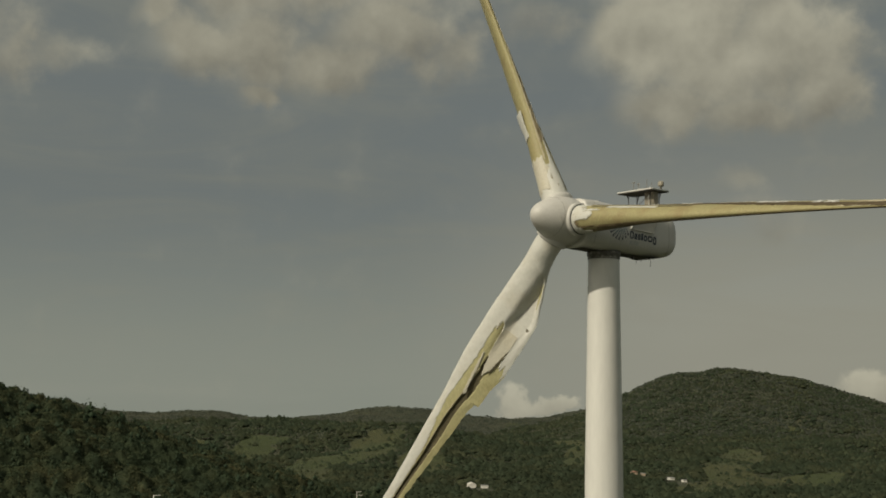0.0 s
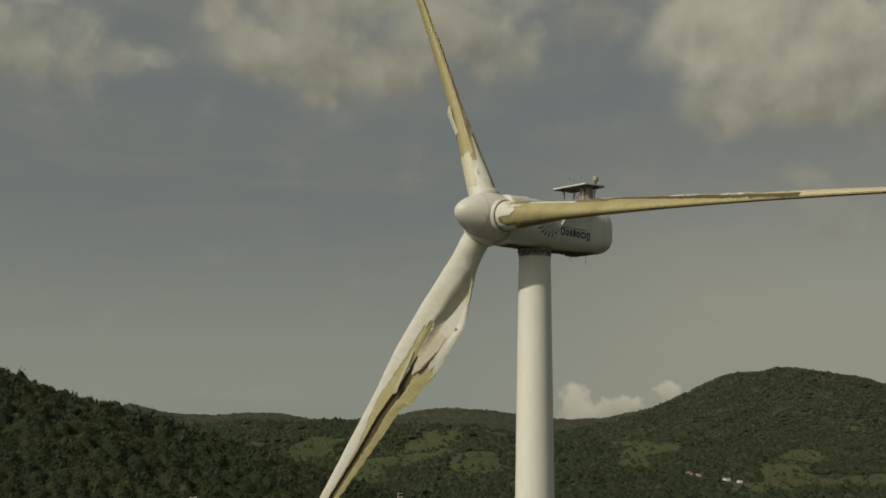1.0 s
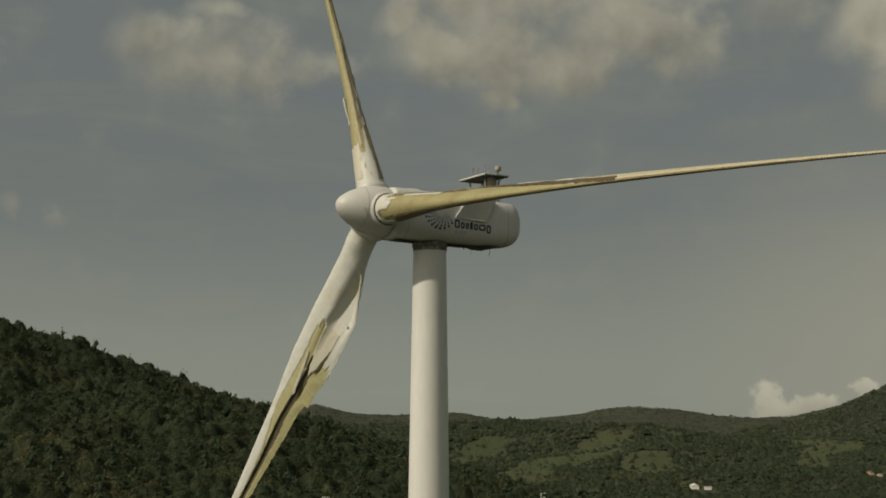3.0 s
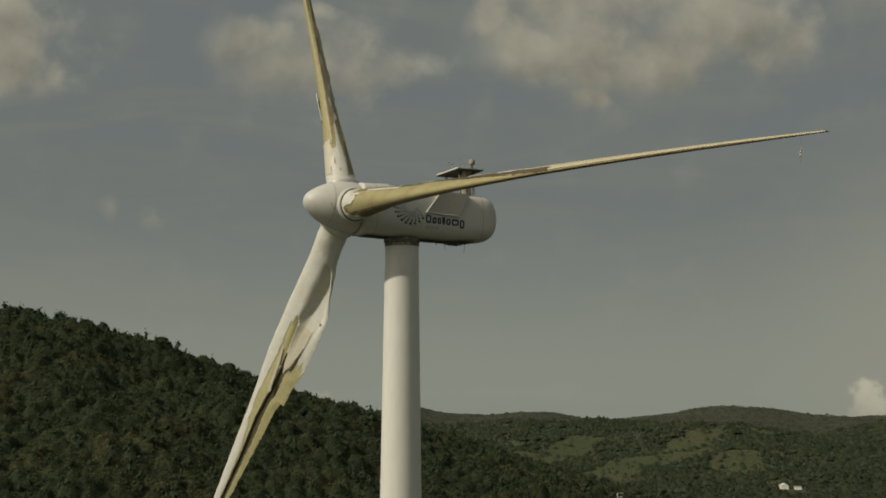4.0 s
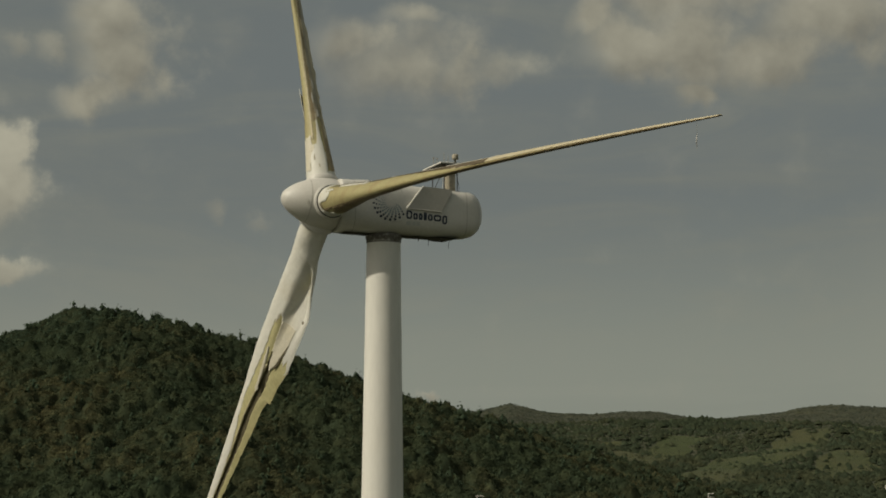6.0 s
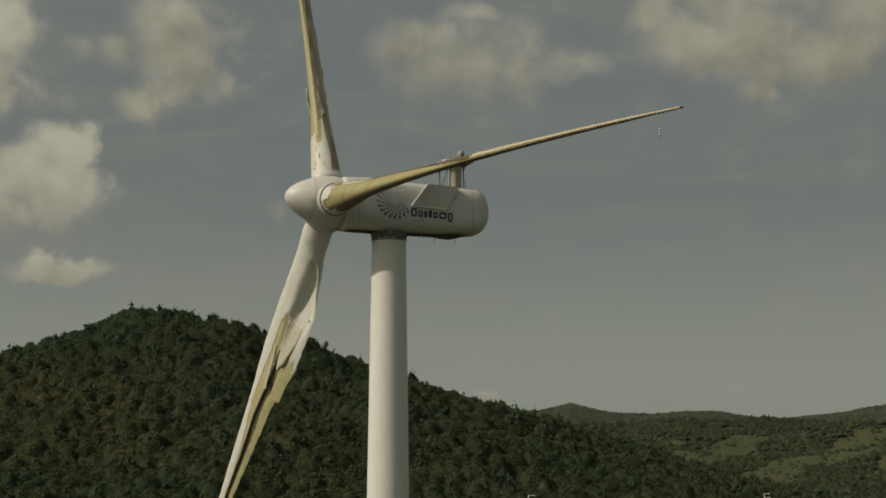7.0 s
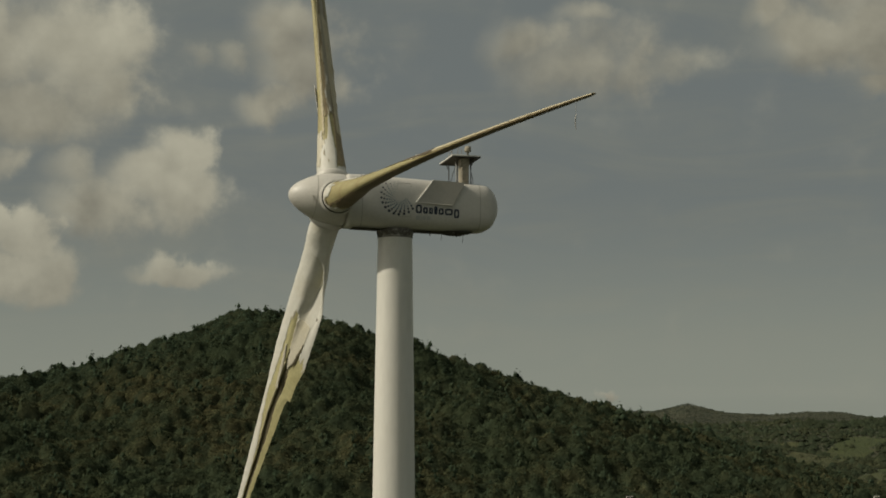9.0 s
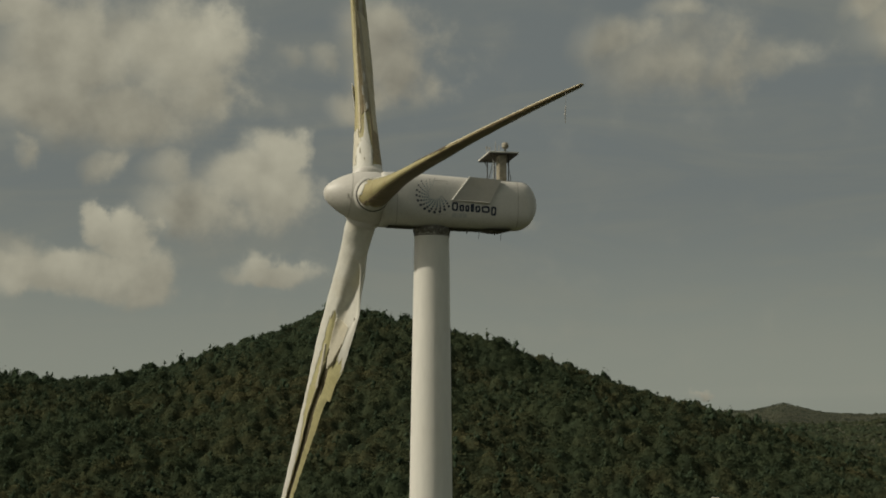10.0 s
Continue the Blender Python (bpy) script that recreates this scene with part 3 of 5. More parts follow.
def decal(name, outline, mat, parent, label="", lift=0.012):
    """A thin printed shape on the nacelle's side, from (x, z) points."""
    bm = bmesh.new()
    made = [bm.verts.new((x, side_y(x, z) + lift, z)) for x, z in outline]
    bm.faces.new(made)
    return part(name, bm, mat, parent, label)


def emblem(body):
    """A fan of dots, and plain bars where the maker's lettering stands."""
    centre = (0.10, 81.10)
    for ring, (radius, size, mat) in enumerate(((0.34, 0.032, PALE), (0.45, 0.038, BLUE), (0.57, 0.045, BLUE), (0.70, 0.052, BLUE), (0.85, 0.060, BLUE), (1.02, 0.070, NAVY), (1.21, 0.088, NAVY))):
        count = 15
        for k in range(count):
            a = radians(-62 + 232 * k / (count - 1) + 4.5 * ring - 14)
            x, z = centre[0] + radius * math.sin(a), centre[1] - radius * 0.98 * math.cos(a)
            if not (nacelle_section(x)[2] + 0.3 < z < 82.1) or x > 1.8:
                continue
            scale = size * (0.65 + 0.45 * math.cos(a * 0.75 - 0.15))
            decal("emblem_dot", [(x + scale * math.cos(b), z + scale * math.sin(b)) for b in np.linspace(0, 2 * math.pi, 11)[:-1]], mat, body)
    # the maker's lettering as plain rounded frames of its size, weight and colour
    def plain_frame(x0, x1, z0, z1, pen):
        def ring(inset):
            w_, h_ = (x0 - x1) / 2 - inset, (z1 - z0) / 2 - inset
            mx, mz = (x0 + x1) / 2, (z0 + z1) / 2
            return [(mx + math.copysign(w_ * abs(math.cos(b)) ** 0.55, math.cos(b)), mz + math.copysign(h_ * abs(math.sin(b)) ** 0.55, math.sin(b))) for b in np.arange(24) * math.pi / 12]
        bm = bmesh.new()
        out_, in_ = ([bm.verts.new((x, side_y(x, z) + 0.012, z)) for x, z in ring(d)] for d in (0.0, pen))
        for k in range(24):
            bm.faces.new((out_[k], out_[(k + 1) % 24], in_[(k + 1) % 24], in_[k]))
        part("lettering_bar", bm, NAVY, body)
    x, base = -1.02, 80.03
    for wide, tall, deep in ((0.50, 0.60, 0), (0.40, 0.46, 0), (0.35, 0.46, 0), (0.31, 0.56, 0), (0.42, 0.46, 0), (0.63, 0.46, 0), (0.44, 0.46, 0.15)):
        plain_frame(x, x - wide + 0.075, base - deep, base + tall * 0.96, 0.118)
        x -= wide
        base -= 0.012
    x = -1.05
    for wide in (0.34, 0.12, 0.26, 0.30):
        decal("faded_lettering_bar", [(x, 79.62), (x, 79.88), (x - wide + 0.05, 79.88), (x - wide + 0.05, 79.62)], PALE, body)
        x -= wide
    # outline of a service door
    bm = bmesh.new()
    for a, b in (((0.22, 81.95), (0.22, 79.85)), ((-0.72, 81.85), (-0.72, 79.95)), ((0.12, 82.0), (-0.62, 82.0)), ((0.12, 79.80), (-0.62, 79.80)), ((0.22, 81.9), (0.12, 82.0)), ((-0.62, 82.0), (-0.72, 81.9)), ((0.22, 79.9), (0.12, 79.8)), ((-0.62, 79.8), (-0.72, 79.9))):
        rod((a[0], side_y(*a) + 0.004, a[1]), (b[0], side_y(*b) + 0.004, b[1]), 0.014, None, 6, bm)
    part("door_outline", bm, SEAM, body)


def weather_mast():
    """The raised cooler shelf with its instruments on the nacelle's back."""
    top = part("mast_shelf", box((2.0, 3.46, 0.10), (-4.52, -0.22, 84.04), 0.03), PAINT, turbine, "flat white shelf plate on posts")
    part("shelf_edge", box((1.96, 3.40, 0.06), (-4.52, -0.22, 83.96), 0.01), GRIME_SHADE, top)
    part("mast_column", box((0.5, 0.95, 1.85), (-4.55, 0.6, 83.06), 0.04), RUST, turbine, "weathered tan mast box with peeling paint")
    for x, y in ((-4.0, 1.0), (-4.0, -1.2), (-4.95, 1.0), (-4.95, -1.2)):
        part("post", rod((x, y, 82.0), (x, y, 83.96), 0.036, None, 8), GRIME_SHADE, turbine)
    for y in (1.0, -1.2):
        part("brace", rod((-4.0, y, 83.5), (-3.75, y, 83.95), 0.03, None, 6), GRIME_SHADE, turbine)
        part("brace", rod((-4.95, y, 83.4), (-5.2, y, 83.95), 0.03, None, 6), GRIME_SHADE, turbine)
    part("cross_brace", rod((-4.0, -1.2, 82.3), (-4.0, 1.0, 83.8), 0.022, None, 6), GRIME_SHADE, turbine)
    ladder = part("ladder", rod((-3.95, 0.85, 82.1), (-3.95, 0.80, 83.7), 0.018, None, 6), PALE, turbine, "bent white ladder between the posts")
    for k in range(6):
        z = 82.25 + 0.25 * k
        part("rung", rod((-3.95, 0.85, z), (-4.20, 0.80, z + 0.06 * (-1) ** k), 0.020, None, 6), PALE, ladder)
    bm = bmesh.new()
    last = Vector((-4.95, 1.0, 83.9))
    for k in range(1, 7):
        nxt = Vector((-4.98 + 0.10 * math.sin(k * 0.9), 1.06, 83.9 - 0.30 * k))
        rod(last, nxt, 0.018, None, 6, bm)
        last = nxt
    part("loose_cable", bm, RUBBER, turbine)
    lamp = part("warning_lamp", mesh_of("warning_lamp", *lathe([(0.0, 84.1), (0.07, 84.1), (0.07, 84.28), (0.2, 84.3), (0.22, 84.36), (0.22, 84.56), (0.17, 84.66), (0.0, 84.68)], 20), [RUST]), None, turbine, "round obstruction lamp")
    lamp.location = (-4.6, 1.5, 0)
    for x, y, h, head in ((-3.8, -0.5, 0.62, 0.14), (-4.2, 0.45, 0.85, 0.0), (-4.35, 0.8, 0.55, 0.0), (-3.9, -0.1, 0.5, 0.12)):
        pole = part("instrument_rod", rod((x, y, 84.08), (x, y, 84.08 + h), 0.03, 0.022, 6), STEEL, turbine)
        if head:
            part("sensor", box((0.12, head * 2, 0.07), (x, y, 84.08 + h), 0.02), STEEL, pole)


def spinner():
    # a blunt nose cone turned about the rotor's axis, with a skirt behind
    axis = [(0.02, 2.98), (0.16, 2.965), (0.34, 2.90), (0.55, 2.75), (0.78, 2.50), (1.02, 2.15), (1.26, 1.72), (1.45, 1.28), (1.60, 0.82), (1.69, 0.35), (1.73, -0.10), (1.72, -0.45), (1.62, -0.78), (1.50, -0.92), (1.2, -0.95)]
    fine = []
    for (r0, h0), (r1, h1) in zip(axis, axis[1:]):
        fine += [(r0 + (r1 - r0) * f, h0 + (h1 - h0) * f) for f in (0, 0.5)]
    verts, faces = lathe(fine + [axis[-1]], 72, "X")
    turn = Matrix((FRONT, SIDE, RISE)).transposed()
    me = mesh_of("spinner", [HUB + turn @ Vector(v) for v in verts], faces, [SHELL])
    nose = part("spinner", me, None, turbine, "smooth off-white spinner nose cone")
    ring = [(1.452, 1.30), (1.462, 1.285), (1.468, 1.262), (1.462, 1.25)]
    verts, faces = lathe(ring, 72, "X")
    part("nose_seam", mesh_of("nose_seam", [HUB + turn @ Vector(v) for v in verts], faces, [SHADE]), None, nose)
    bm = box((0.02, 0.05, 0.34), (0, 0, 0))
    m = Matrix.Translation(HUB + FRONT * 1.52 + SIDE * 1.36 - RISE * 0.30) @ turn.to_4x4() @ pose(0, 0, 0, 0, 0, -60)
    bmesh.ops.transform(bm, matrix=m, verts=bm.verts)
    part("scuff", bm, SHADE, nose)


# ---- blades: r along the span, v round the section
TIP = 46.2
STATIONS = [1.2, 2.6, 5.0, 8.5, 12, 16, 24, 34, 42, 45.3, TIP]
THICK = ([1.2, 2.6, 5.0, 8.5, 11, 16, 24, 34, 42, TIP], [1.92, 1.92, 1.62, 1.22, 1.02, 0.72, 0.46, 0.28, 0.16, 0.04])


def smooth(t, a, b):
    t = min(1.0, max(0.0, (t - a) / (b - a)))
    return t * t * (3 - 2 * t)


def across(v):
    """0 at the leading edge, 1 at the trailing edge."""
    return (1 + math.cos(2 * math.pi * v)) / 2


def ragged(r, v, seed, fine=1.0):
    return 0.6 * wobble(r * 0.9 * fine, v * 9 * fine, seed) + 0.4 * wobble(r * 3.1 * fine, v * 22 * fine, seed + 5)


class Blade:
    """One blade: where it points, how it is pitched and bent, and how broad and thick it is."""

    def __init__(self, angle, pitch, cone, bend, droop, axis, twist, chords, fat, dent=None, reach=1.0):
        a, c, b = radians(angle), radians(cone), radians(pitch)
        self.span = (SIDE * math.cos(a) + RISE * math.sin(a)) * math.cos(c) + FRONT * math.sin(c)
        flat = FRONT.cross(self.span).normalized()
        ahead = self.span.cross(flat)
        self.chord = flat * math.sin(b) - ahead * math.cos(b)      # towards the trailing edge
        self.face = self.span.cross(self.chord)
        self.bend, self.droop, self.axis, self.twist, self.chords, self.fat, self.dent, self.reach = bend, droop, axis, twist, chords, fat, dent, reach

    def place(self, r, v, lift=0.0):
        """v from 0 to 1 round the section: 0 the trailing edge, 0.5 the leading edge; below 0.5 the front face."""
        chord = np.interp(r, STATIONS, self.chords)
        thick = np.interp(r, *THICK) * np.interp(r, [2.6, 6], [1, self.fat])
        wing = np.interp(r, [1.2, 2.4, 7.5], [0, 0, 1])
        ca, sa = math.cos(2 * math.pi * v), math.sin(2 * math.pi * v)
        x = (1 + ca) / 2
        prof = 2.6 * (0.2969 * math.sqrt(x + 1e-9) - 0.126 * x - 0.3516 * x * x + 0.2843 * x ** 3 - 0.1036 * x ** 4)
        yw, zw = chord * (x - self.axis), math.copysign(thick * prof / 0.78, sa)
        yr, zr = 0.5 * thick * ca, 0.5 * thick * sa
        y, z = yr + (yw - yr) * wing + lift * ca, zr + (zw - zr) * wing + lift * sa
        if self.dent:
            dy, dz = self.dent(r, x, sa)
            y, z = y + dy, z + dz
        t = radians(np.interp(r, [2, 8, 20, TIP], [self.twist, self.twist, self.twist * 0.45, -1]))
        y, z = y * math.cos(t) - z * math.sin(t), y * math.sin(t) + z * math.cos(t)
        u = max(0.0, r - 2) / (TIP - 2)
        return HUB + self.span * (r if r < 3 else 3 + (r - 3) * self.reach) + self.chord * y + self.face * z + FRONT * self.bend * u ** 2 - Vector((0, 0, self.droop * u ** 2))

    def sheet(self, name, wanted, mat, lift=0.0, rows=300, around=60, thick=0.0, start=1.35, end=TIP, curl=None):
        """The cells of the skin for which wanted(r, v) holds, as a mesh; with thick, turned in at its edges. curl(r, v): more lift."""
        if end < 30:
            rs = np.linspace(start, end, rows)
        else:
            rs = np.concatenate([np.linspace(start, 24, int(rows * 0.72)), np.linspace(24.1, end, rows - int(rows * 0.72))])
        index, verts, faces = {}, [], []

        def corner(i, k, low=False):
            key = (i, k % around, low)
            if key not in index:
                index[key] = len(verts)
                v = (k % around) / around
                more = curl(rs[i], v) if curl else 0.0
                verts.append(self.place(rs[i], v, lift + more - (thick if low else 0)))
            return index[key]
        on = [[wanted((rs[i] + rs[i + 1]) / 2, (k + 0.5) / around) for k in range(around)] for i in range(len(rs) - 1)]
        for i in range(len(rs) - 1):
            for k in range(around):
                if not on[i][k]:
                    continue
                faces.append((corner(i, k), corner(i + 1, k), corner(i + 1, k + 1), corner(i, k + 1)))
                if thick:
                    if i == 0 or not on[i - 1][k]:
                        faces.append((corner(i, k), corner(i, k + 1), corner(i, k + 1, True), corner(i, k, True)))
                    if i == len(rs) - 2 or not on[i + 1][k]:
                        faces.append((corner(i + 1, k + 1), corner(i + 1, k), corner(i + 1, k, True), corner(i + 1, k + 1, True)))
                    if not on[i][(k - 1) % around]:
                        faces.append((corner(i + 1, k), corner(i, k), corner(i, k, True), corner(i + 1, k, True)))
                    if not on[i][(k + 1) % around]:
                        faces.append((corner(i, k + 1), corner(i + 1, k + 1), corner(i + 1, k + 1, True), corner(i, k + 1, True)))
        return mesh_of(name, verts, faces, [mat])

    def collar(self, parent):
        turn = Matrix((self.chord, self.face, self.span)).transposed()
        for name, ring, mat, label in (
            ("root_seal", [(0.93, 1.50), (1.075, 1.52), (1.08, 1.70), (1.04, 1.73), (0.94, 1.70)], RUBBER, "black rubber root seal"),
            ("root_cuff", [(1.08, 1.20), (1.17, 1.30), (1.20, 1.60), (1.17, 1.68), (1.08, 1.70)], SHELL, "rounded white collar round the blade root"),
        ):
            verts, faces = lathe(ring, 56, "Z")
            part(name, mesh_of(name, [HUB + turn @ Vector(v) for v in verts], faces, [mat]), None, parent, label)


def side_blade():
    """The level blade: paint gone from its inner half but for strips along the edge."""
    def brink(r):
        return np.interp(r, [3, 7, 13, 17, 20, 22, 25, 26.5], [0.210, 0.212, 0.250, 0.315, 0.37, 0.41, 0.46, 0.47])

    def paint(r, v):
        e = ragged(r, v, 2.0)
        if r < 2.75 + 0.9 * e + (0.5 if 0.36 < v < 0.46 + 0.05 * e else 0) - (0.5 if 0.46 < v < 0.60 else 0):
            return ragged(r, v, 61.0, 2.5) > -0.32
        if v < brink(r) - np.interp(r, [3, 13, 18, 26], [0.024, 0.046, 0.085, 0.110]) + 0.010 * e and r < 27:      # towards the trailing edge the paint holds in scraps
            return r < 6 or ragged(r, v * 0.3, 13.0, 0.5) > 0.10
        if v > 0.88 + 0.04 * e:
            return True
        return v < 0.318 + 0.02 * e and 4.6 + 1.5 * e < r < 8.5 + e and v > 0.285
    b = Blade(-2.63, 21.4, -1.30, -0.12, 0.95, 0.28, 9.0, [1.95, 1.94, 2.54, 2.93, 2.97, 2.74, 1.90, 1.15, 0.62, 0.40, 0.13], 1.2, None, 0.993)
    whole = part("blade", b.sheet("blade", lambda r, v: True, LAMINATE, rows=300, around=96), None, turbine, "level blade stripped to olive-yellow laminate")
    part("paint_layer", b.sheet("paint_layer", paint, BLADE_PAINT, 0.05, rows=460, around=200, thick=0.04), None, whole, "remaining cracked white paint")
    # torn lip below the paint; its dark colour includes the edge's thin shadow
    def lip(r, v):
        wide = np.interp(r, [3, 13, 18, 26], [0.030, 0.054, 0.097, 0.122])
        torn = 0.004 + 0.022 * smooth(r, 9, 17)
        return 3.0 + ragged(r, v, 4) < r < 26.8 and brink(r) - wide < v < brink(r) + torn * ragged(r, v, 31, 2.0) + 1.3 * torn * wobble(r * 2.7, 8.0)
    part("lip_shadow", b.sheet("lip_shadow", lip, TORN, 0.034, rows=520, around=240, thick=0.02, end=27.5), None, whole, "ragged dark line of torn laminate and the shadow along the paint edge")
    # stripped underside, coloured darker for the shade on it
    part("underside_shade_skin", b.sheet("underside_shade_skin", lambda r, v: r > 3.5 + ragged(r, v, 6) and 0.556 - 0.0036 * max(0.0, r - 14) + 0.010 * ragged(r, v, 15) < v < 0.9, EDGE, 0.022, rows=400, around=180, thick=0.02), None, whole, "weathered underside with its shade put into a darker colour")
    part("bleached_skin", b.sheet("bleached_skin", lambda r, v: r > 22.5 + 3.0 * ragged(r, v, 2) + 16 * abs(v - 0.40) and 0.10 < v < 0.455 + 0.012 * wobble(r * 1.3, 4.0), PALE_LAMINATE, 0.028, rows=420, around=180, thick=0.02), None, whole, "bleached cream skin of the outer half")
    for n, (r0, v0, long, wide, mat) in enumerate(((1.95, 0.42, 0.22, 0.030, LAMINATE), (2.15, 0.50, 0.20, 0.025, EDGE), (2.7, 0.40, 0.45, 0.020, PALE_LAMINATE), (3.3, 0.34, 0.7, 0.014, BLADE_PAINT), (2.6, 0.55, 0.35, 0.020, EDGE), (4.4, 0.56, 0.5, 0.010, EDGE), (5.9, 0.555, 0.4, 0.009, TORN))):
        def patch(r, v):
            return ((r - r0) / long) ** 2 + ((v - v0) / wide) ** 2 < 0.9 + 1.5 * ragged(r, v, 91 + n, 4.5)
        part("peeled_patch", b.sheet("peeled_patch", patch, mat, 0.045, rows=70, around=300, thick=0.015, start=max(1.4, r0 - long * 1.5), end=r0 + long * 1.5), None, whole)
    part("rust_stain", b.sheet("rust_stain", lambda r, v: 2.6 < r < 9.5 and 0.535 < v < 0.555 + 0.03 * ragged(r, v, 71, 1.4), EDGE, 0.008, rows=200, around=200, thick=0.006, end=10), None, whole, "rust-brown blotches along the lower edge")
    part("laminate_crack", b.sheet("laminate_crack", lambda r, v: 3.2 < r < 11.5 and 0.276 + 0.012 * ragged(r, v, 51) < v < 0.292 + 0.014 * ragged(r, v, 52), INSIDE_SHADE, 0.028, rows=300, around=300, thick=0.02, end=13), None, whole, "dark crack under the lifted paint edge")
    b.collar(whole)
    hook = b.place(44.9, 0.5)
    bm = rod(hook, hook + Vector((0, 0, -0.55)), 0.005, None, 6)
    rod(hook + Vector((0, 0, -0.53)), hook + Vector((0.03, 0, -0.85)), 0.016, 0.022, 7, bm)
    rod(hook + Vector((0.03, 0, -0.83)), hook + Vector((0.01, 0.01, -1.10)), 0.02, 0.008, 6, bm)
    part("hanging_tatter", bm, STEEL, whole, "tatter hanging on a thin cord")


def upper_blade():
    def ridge(r):
        return np.interp(r, [5, 8, 11.6, 14.8, 17.3, 24], [0.480, 0.492, 0.515, 0.548, 0.590, 0.60])

    def paint(r, v):
        e = ragged(r, v, 7.0)
        if v < 0.47 + 0.012 * e:
            return r < 5.1 + 0.6 * e and (r < 1.8 or ragged(r, v, 17.0, 2.2) > -0.5)
        if v < 0.525:
            return r < 4.0 + 0.9 * e
        if v < 0.625 + 0.01 * e:                                  # a white wedge runs up the middle
            return r < 3.5 + 0.3 * e or abs(v - 0.566) < 0.046 * (6.7 - r) / 3.1 + 0.006 * e
        return r < 2.1 + 0.5 * e
    b = Blade(115.41, 49.0, 4.29, 2.51, -0.76, 0.325, 6.65, [1.95, 1.98, 2.38, 2.74, 2.80, 2.42, 1.90, 1.35, 0.8, 0.5, 0.15], 1.2)
    whole = part("blade", b.sheet("blade", lambda r, v: True, LAMINATE, rows=260, around=72), None, turbine, "upright blade stripped to brown-yellow laminate")
    part("paint_layer", b.sheet("paint_layer", paint, BLADE_PAINT, 0.02, rows=220, around=240, thick=0.02, end=8.0), None, whole, "white paint left round the root")
    part("dirty_paint", b.sheet("dirty_paint", lambda r, v: v < 0.50 and r > 2.3 + 0.5 * ragged(r, v, 47) and paint(r, v), CREAM, 0.032, rows=140, around=240, thick=0.02, start=1.9, end=6.4), None, whole, "dirty cream paint with chipped edges")
    part("root_sleeve", b.sheet("root_sleeve", lambda r, v: r < 3.95 - 26 * max(0.0, abs(v - 0.53) - 0.02) ** 1.4 + 0.12 * ragged(r, v, 27) and 0.44 < v < 0.612, BLADE_PAINT, 0.055, rows=90, around=240, thick=0.04, end=4.6), None, whole, "smooth white sleeve with a rounded upper edge")
    part("bleached_layer", b.sheet("bleached_layer", lambda r, v: 4.7 + 0.4 * ragged(r, v, 19) < r < 28 and ridge(r) + 0.006 * ragged(r, v, 20) < v < ridge(r) + 0.018 + 0.008 * ragged(r, v, 21, 2.0) + 0.010 * (wobble(r * 7.0, 1.0) > 0), PALE_LAMINATE, 0.03, rows=420, around=240, thick=0.03, end=29), None, whole, "pale saw-toothed strip of lifted laminate")
    part("brown_layer", b.sheet("brown_layer", lambda r, v: 2.1 + 4.3 * (v < 0.628 + 0.008 * ragged(r, v, 24)) + 0.5 * ragged(r, v, 23) < r < 40 and ridge(r) + 0.026 + 0.012 * ragged(r, v, 22) < v < 0.80, BROWN, 0.012, rows=380, around=180, thick=0.012), None, whole, "brown weathered laminate")
    part("grey_band", b.sheet("grey_band", lambda r, v: 6.6 + ragged(r, v, 26) < r < 24 and ridge(r) + 0.075 + 0.012 * ragged(r, v, 28) < v < ridge(r) + 0.155 + 0.02 * ragged(r, v, 29, 0.6), WORN, 0.026, rows=300, around=200, thick=0.012, end=25), None, whole, "grey-brown band of half-bared laminate")
    for n, (r0, v0, long, wide, mat) in enumerate(((3.2, 0.49, 0.30, 0.007, WORN), (2.4, 0.535, 0.16, 0.006, WORN), (3.75, 0.46, 0.22, 0.006, CREAM), (2.7, 0.43, 0.25, 0.006, CREAM),
                                                   (6.9, 0.60, 0.35, 0.014, BLADE_PAINT), (8.1, 0.565, 0.40, 0.010, BLADE_PAINT), (9.4, 0.605, 0.5, 0.012, BLADE_PAINT), (11.6, 0.58, 0.7, 0.014, PALE_LAMINATE), (7.4, 0.66, 0.4, 0.014, PALE_LAMINATE), (14.5, 0.60, 0.8, 0.016, PALE_LAMINATE))):
        def patch(r, v):
            return ((r - r0) / long) ** 2 + ((v - v0) / wide) ** 2 < 0.9 + 1.5 * ragged(r, v, 81 + n, 4.5)
        part("peeled_patch", b.sheet("peeled_patch", patch, mat, 0.078, rows=70, around=300, thick=0.015, start=r0 - long * 1.5, end=r0 + long * 1.5), None, whole)
    b.collar(whole)

    def stand(r, v):
        return 0.05 + 0.15 * smooth(r, 7.0, 9.2)
    part("loose_flap", b.sheet("loose_flap", lambda r, v: 7.0 < r < 9.3 + 0.2 * ragged(r, v, 3) and 0.23 < v < 0.37 + 0.01 * ragged(r, v, 9), BLADE_PAINT, 0.0, rows=120, around=120, thick=0.03, start=6.6, end=9.8, curl=stand), None, whole, "white flap of skin standing off")
    part("tattered_edge", b.sheet("tattered_edge", lambda r, v: 5 < r < 15.5 and 0.66 < v < 0.86, PALE_LAMINATE, 0.03, rows=260, around=120, thick=0.02, end=17, curl=lambda r, v: smooth(r, 5.2, 7.5) * (0.03 + 0.13 * max(0.0, wobble(r * 1.3, 33.0)) + 0.04 * wobble(r * 4.1, 3.0)) * math.sin(math.pi * (v - 0.66) / 0.20)), None, whole, "tattered trailing edge")


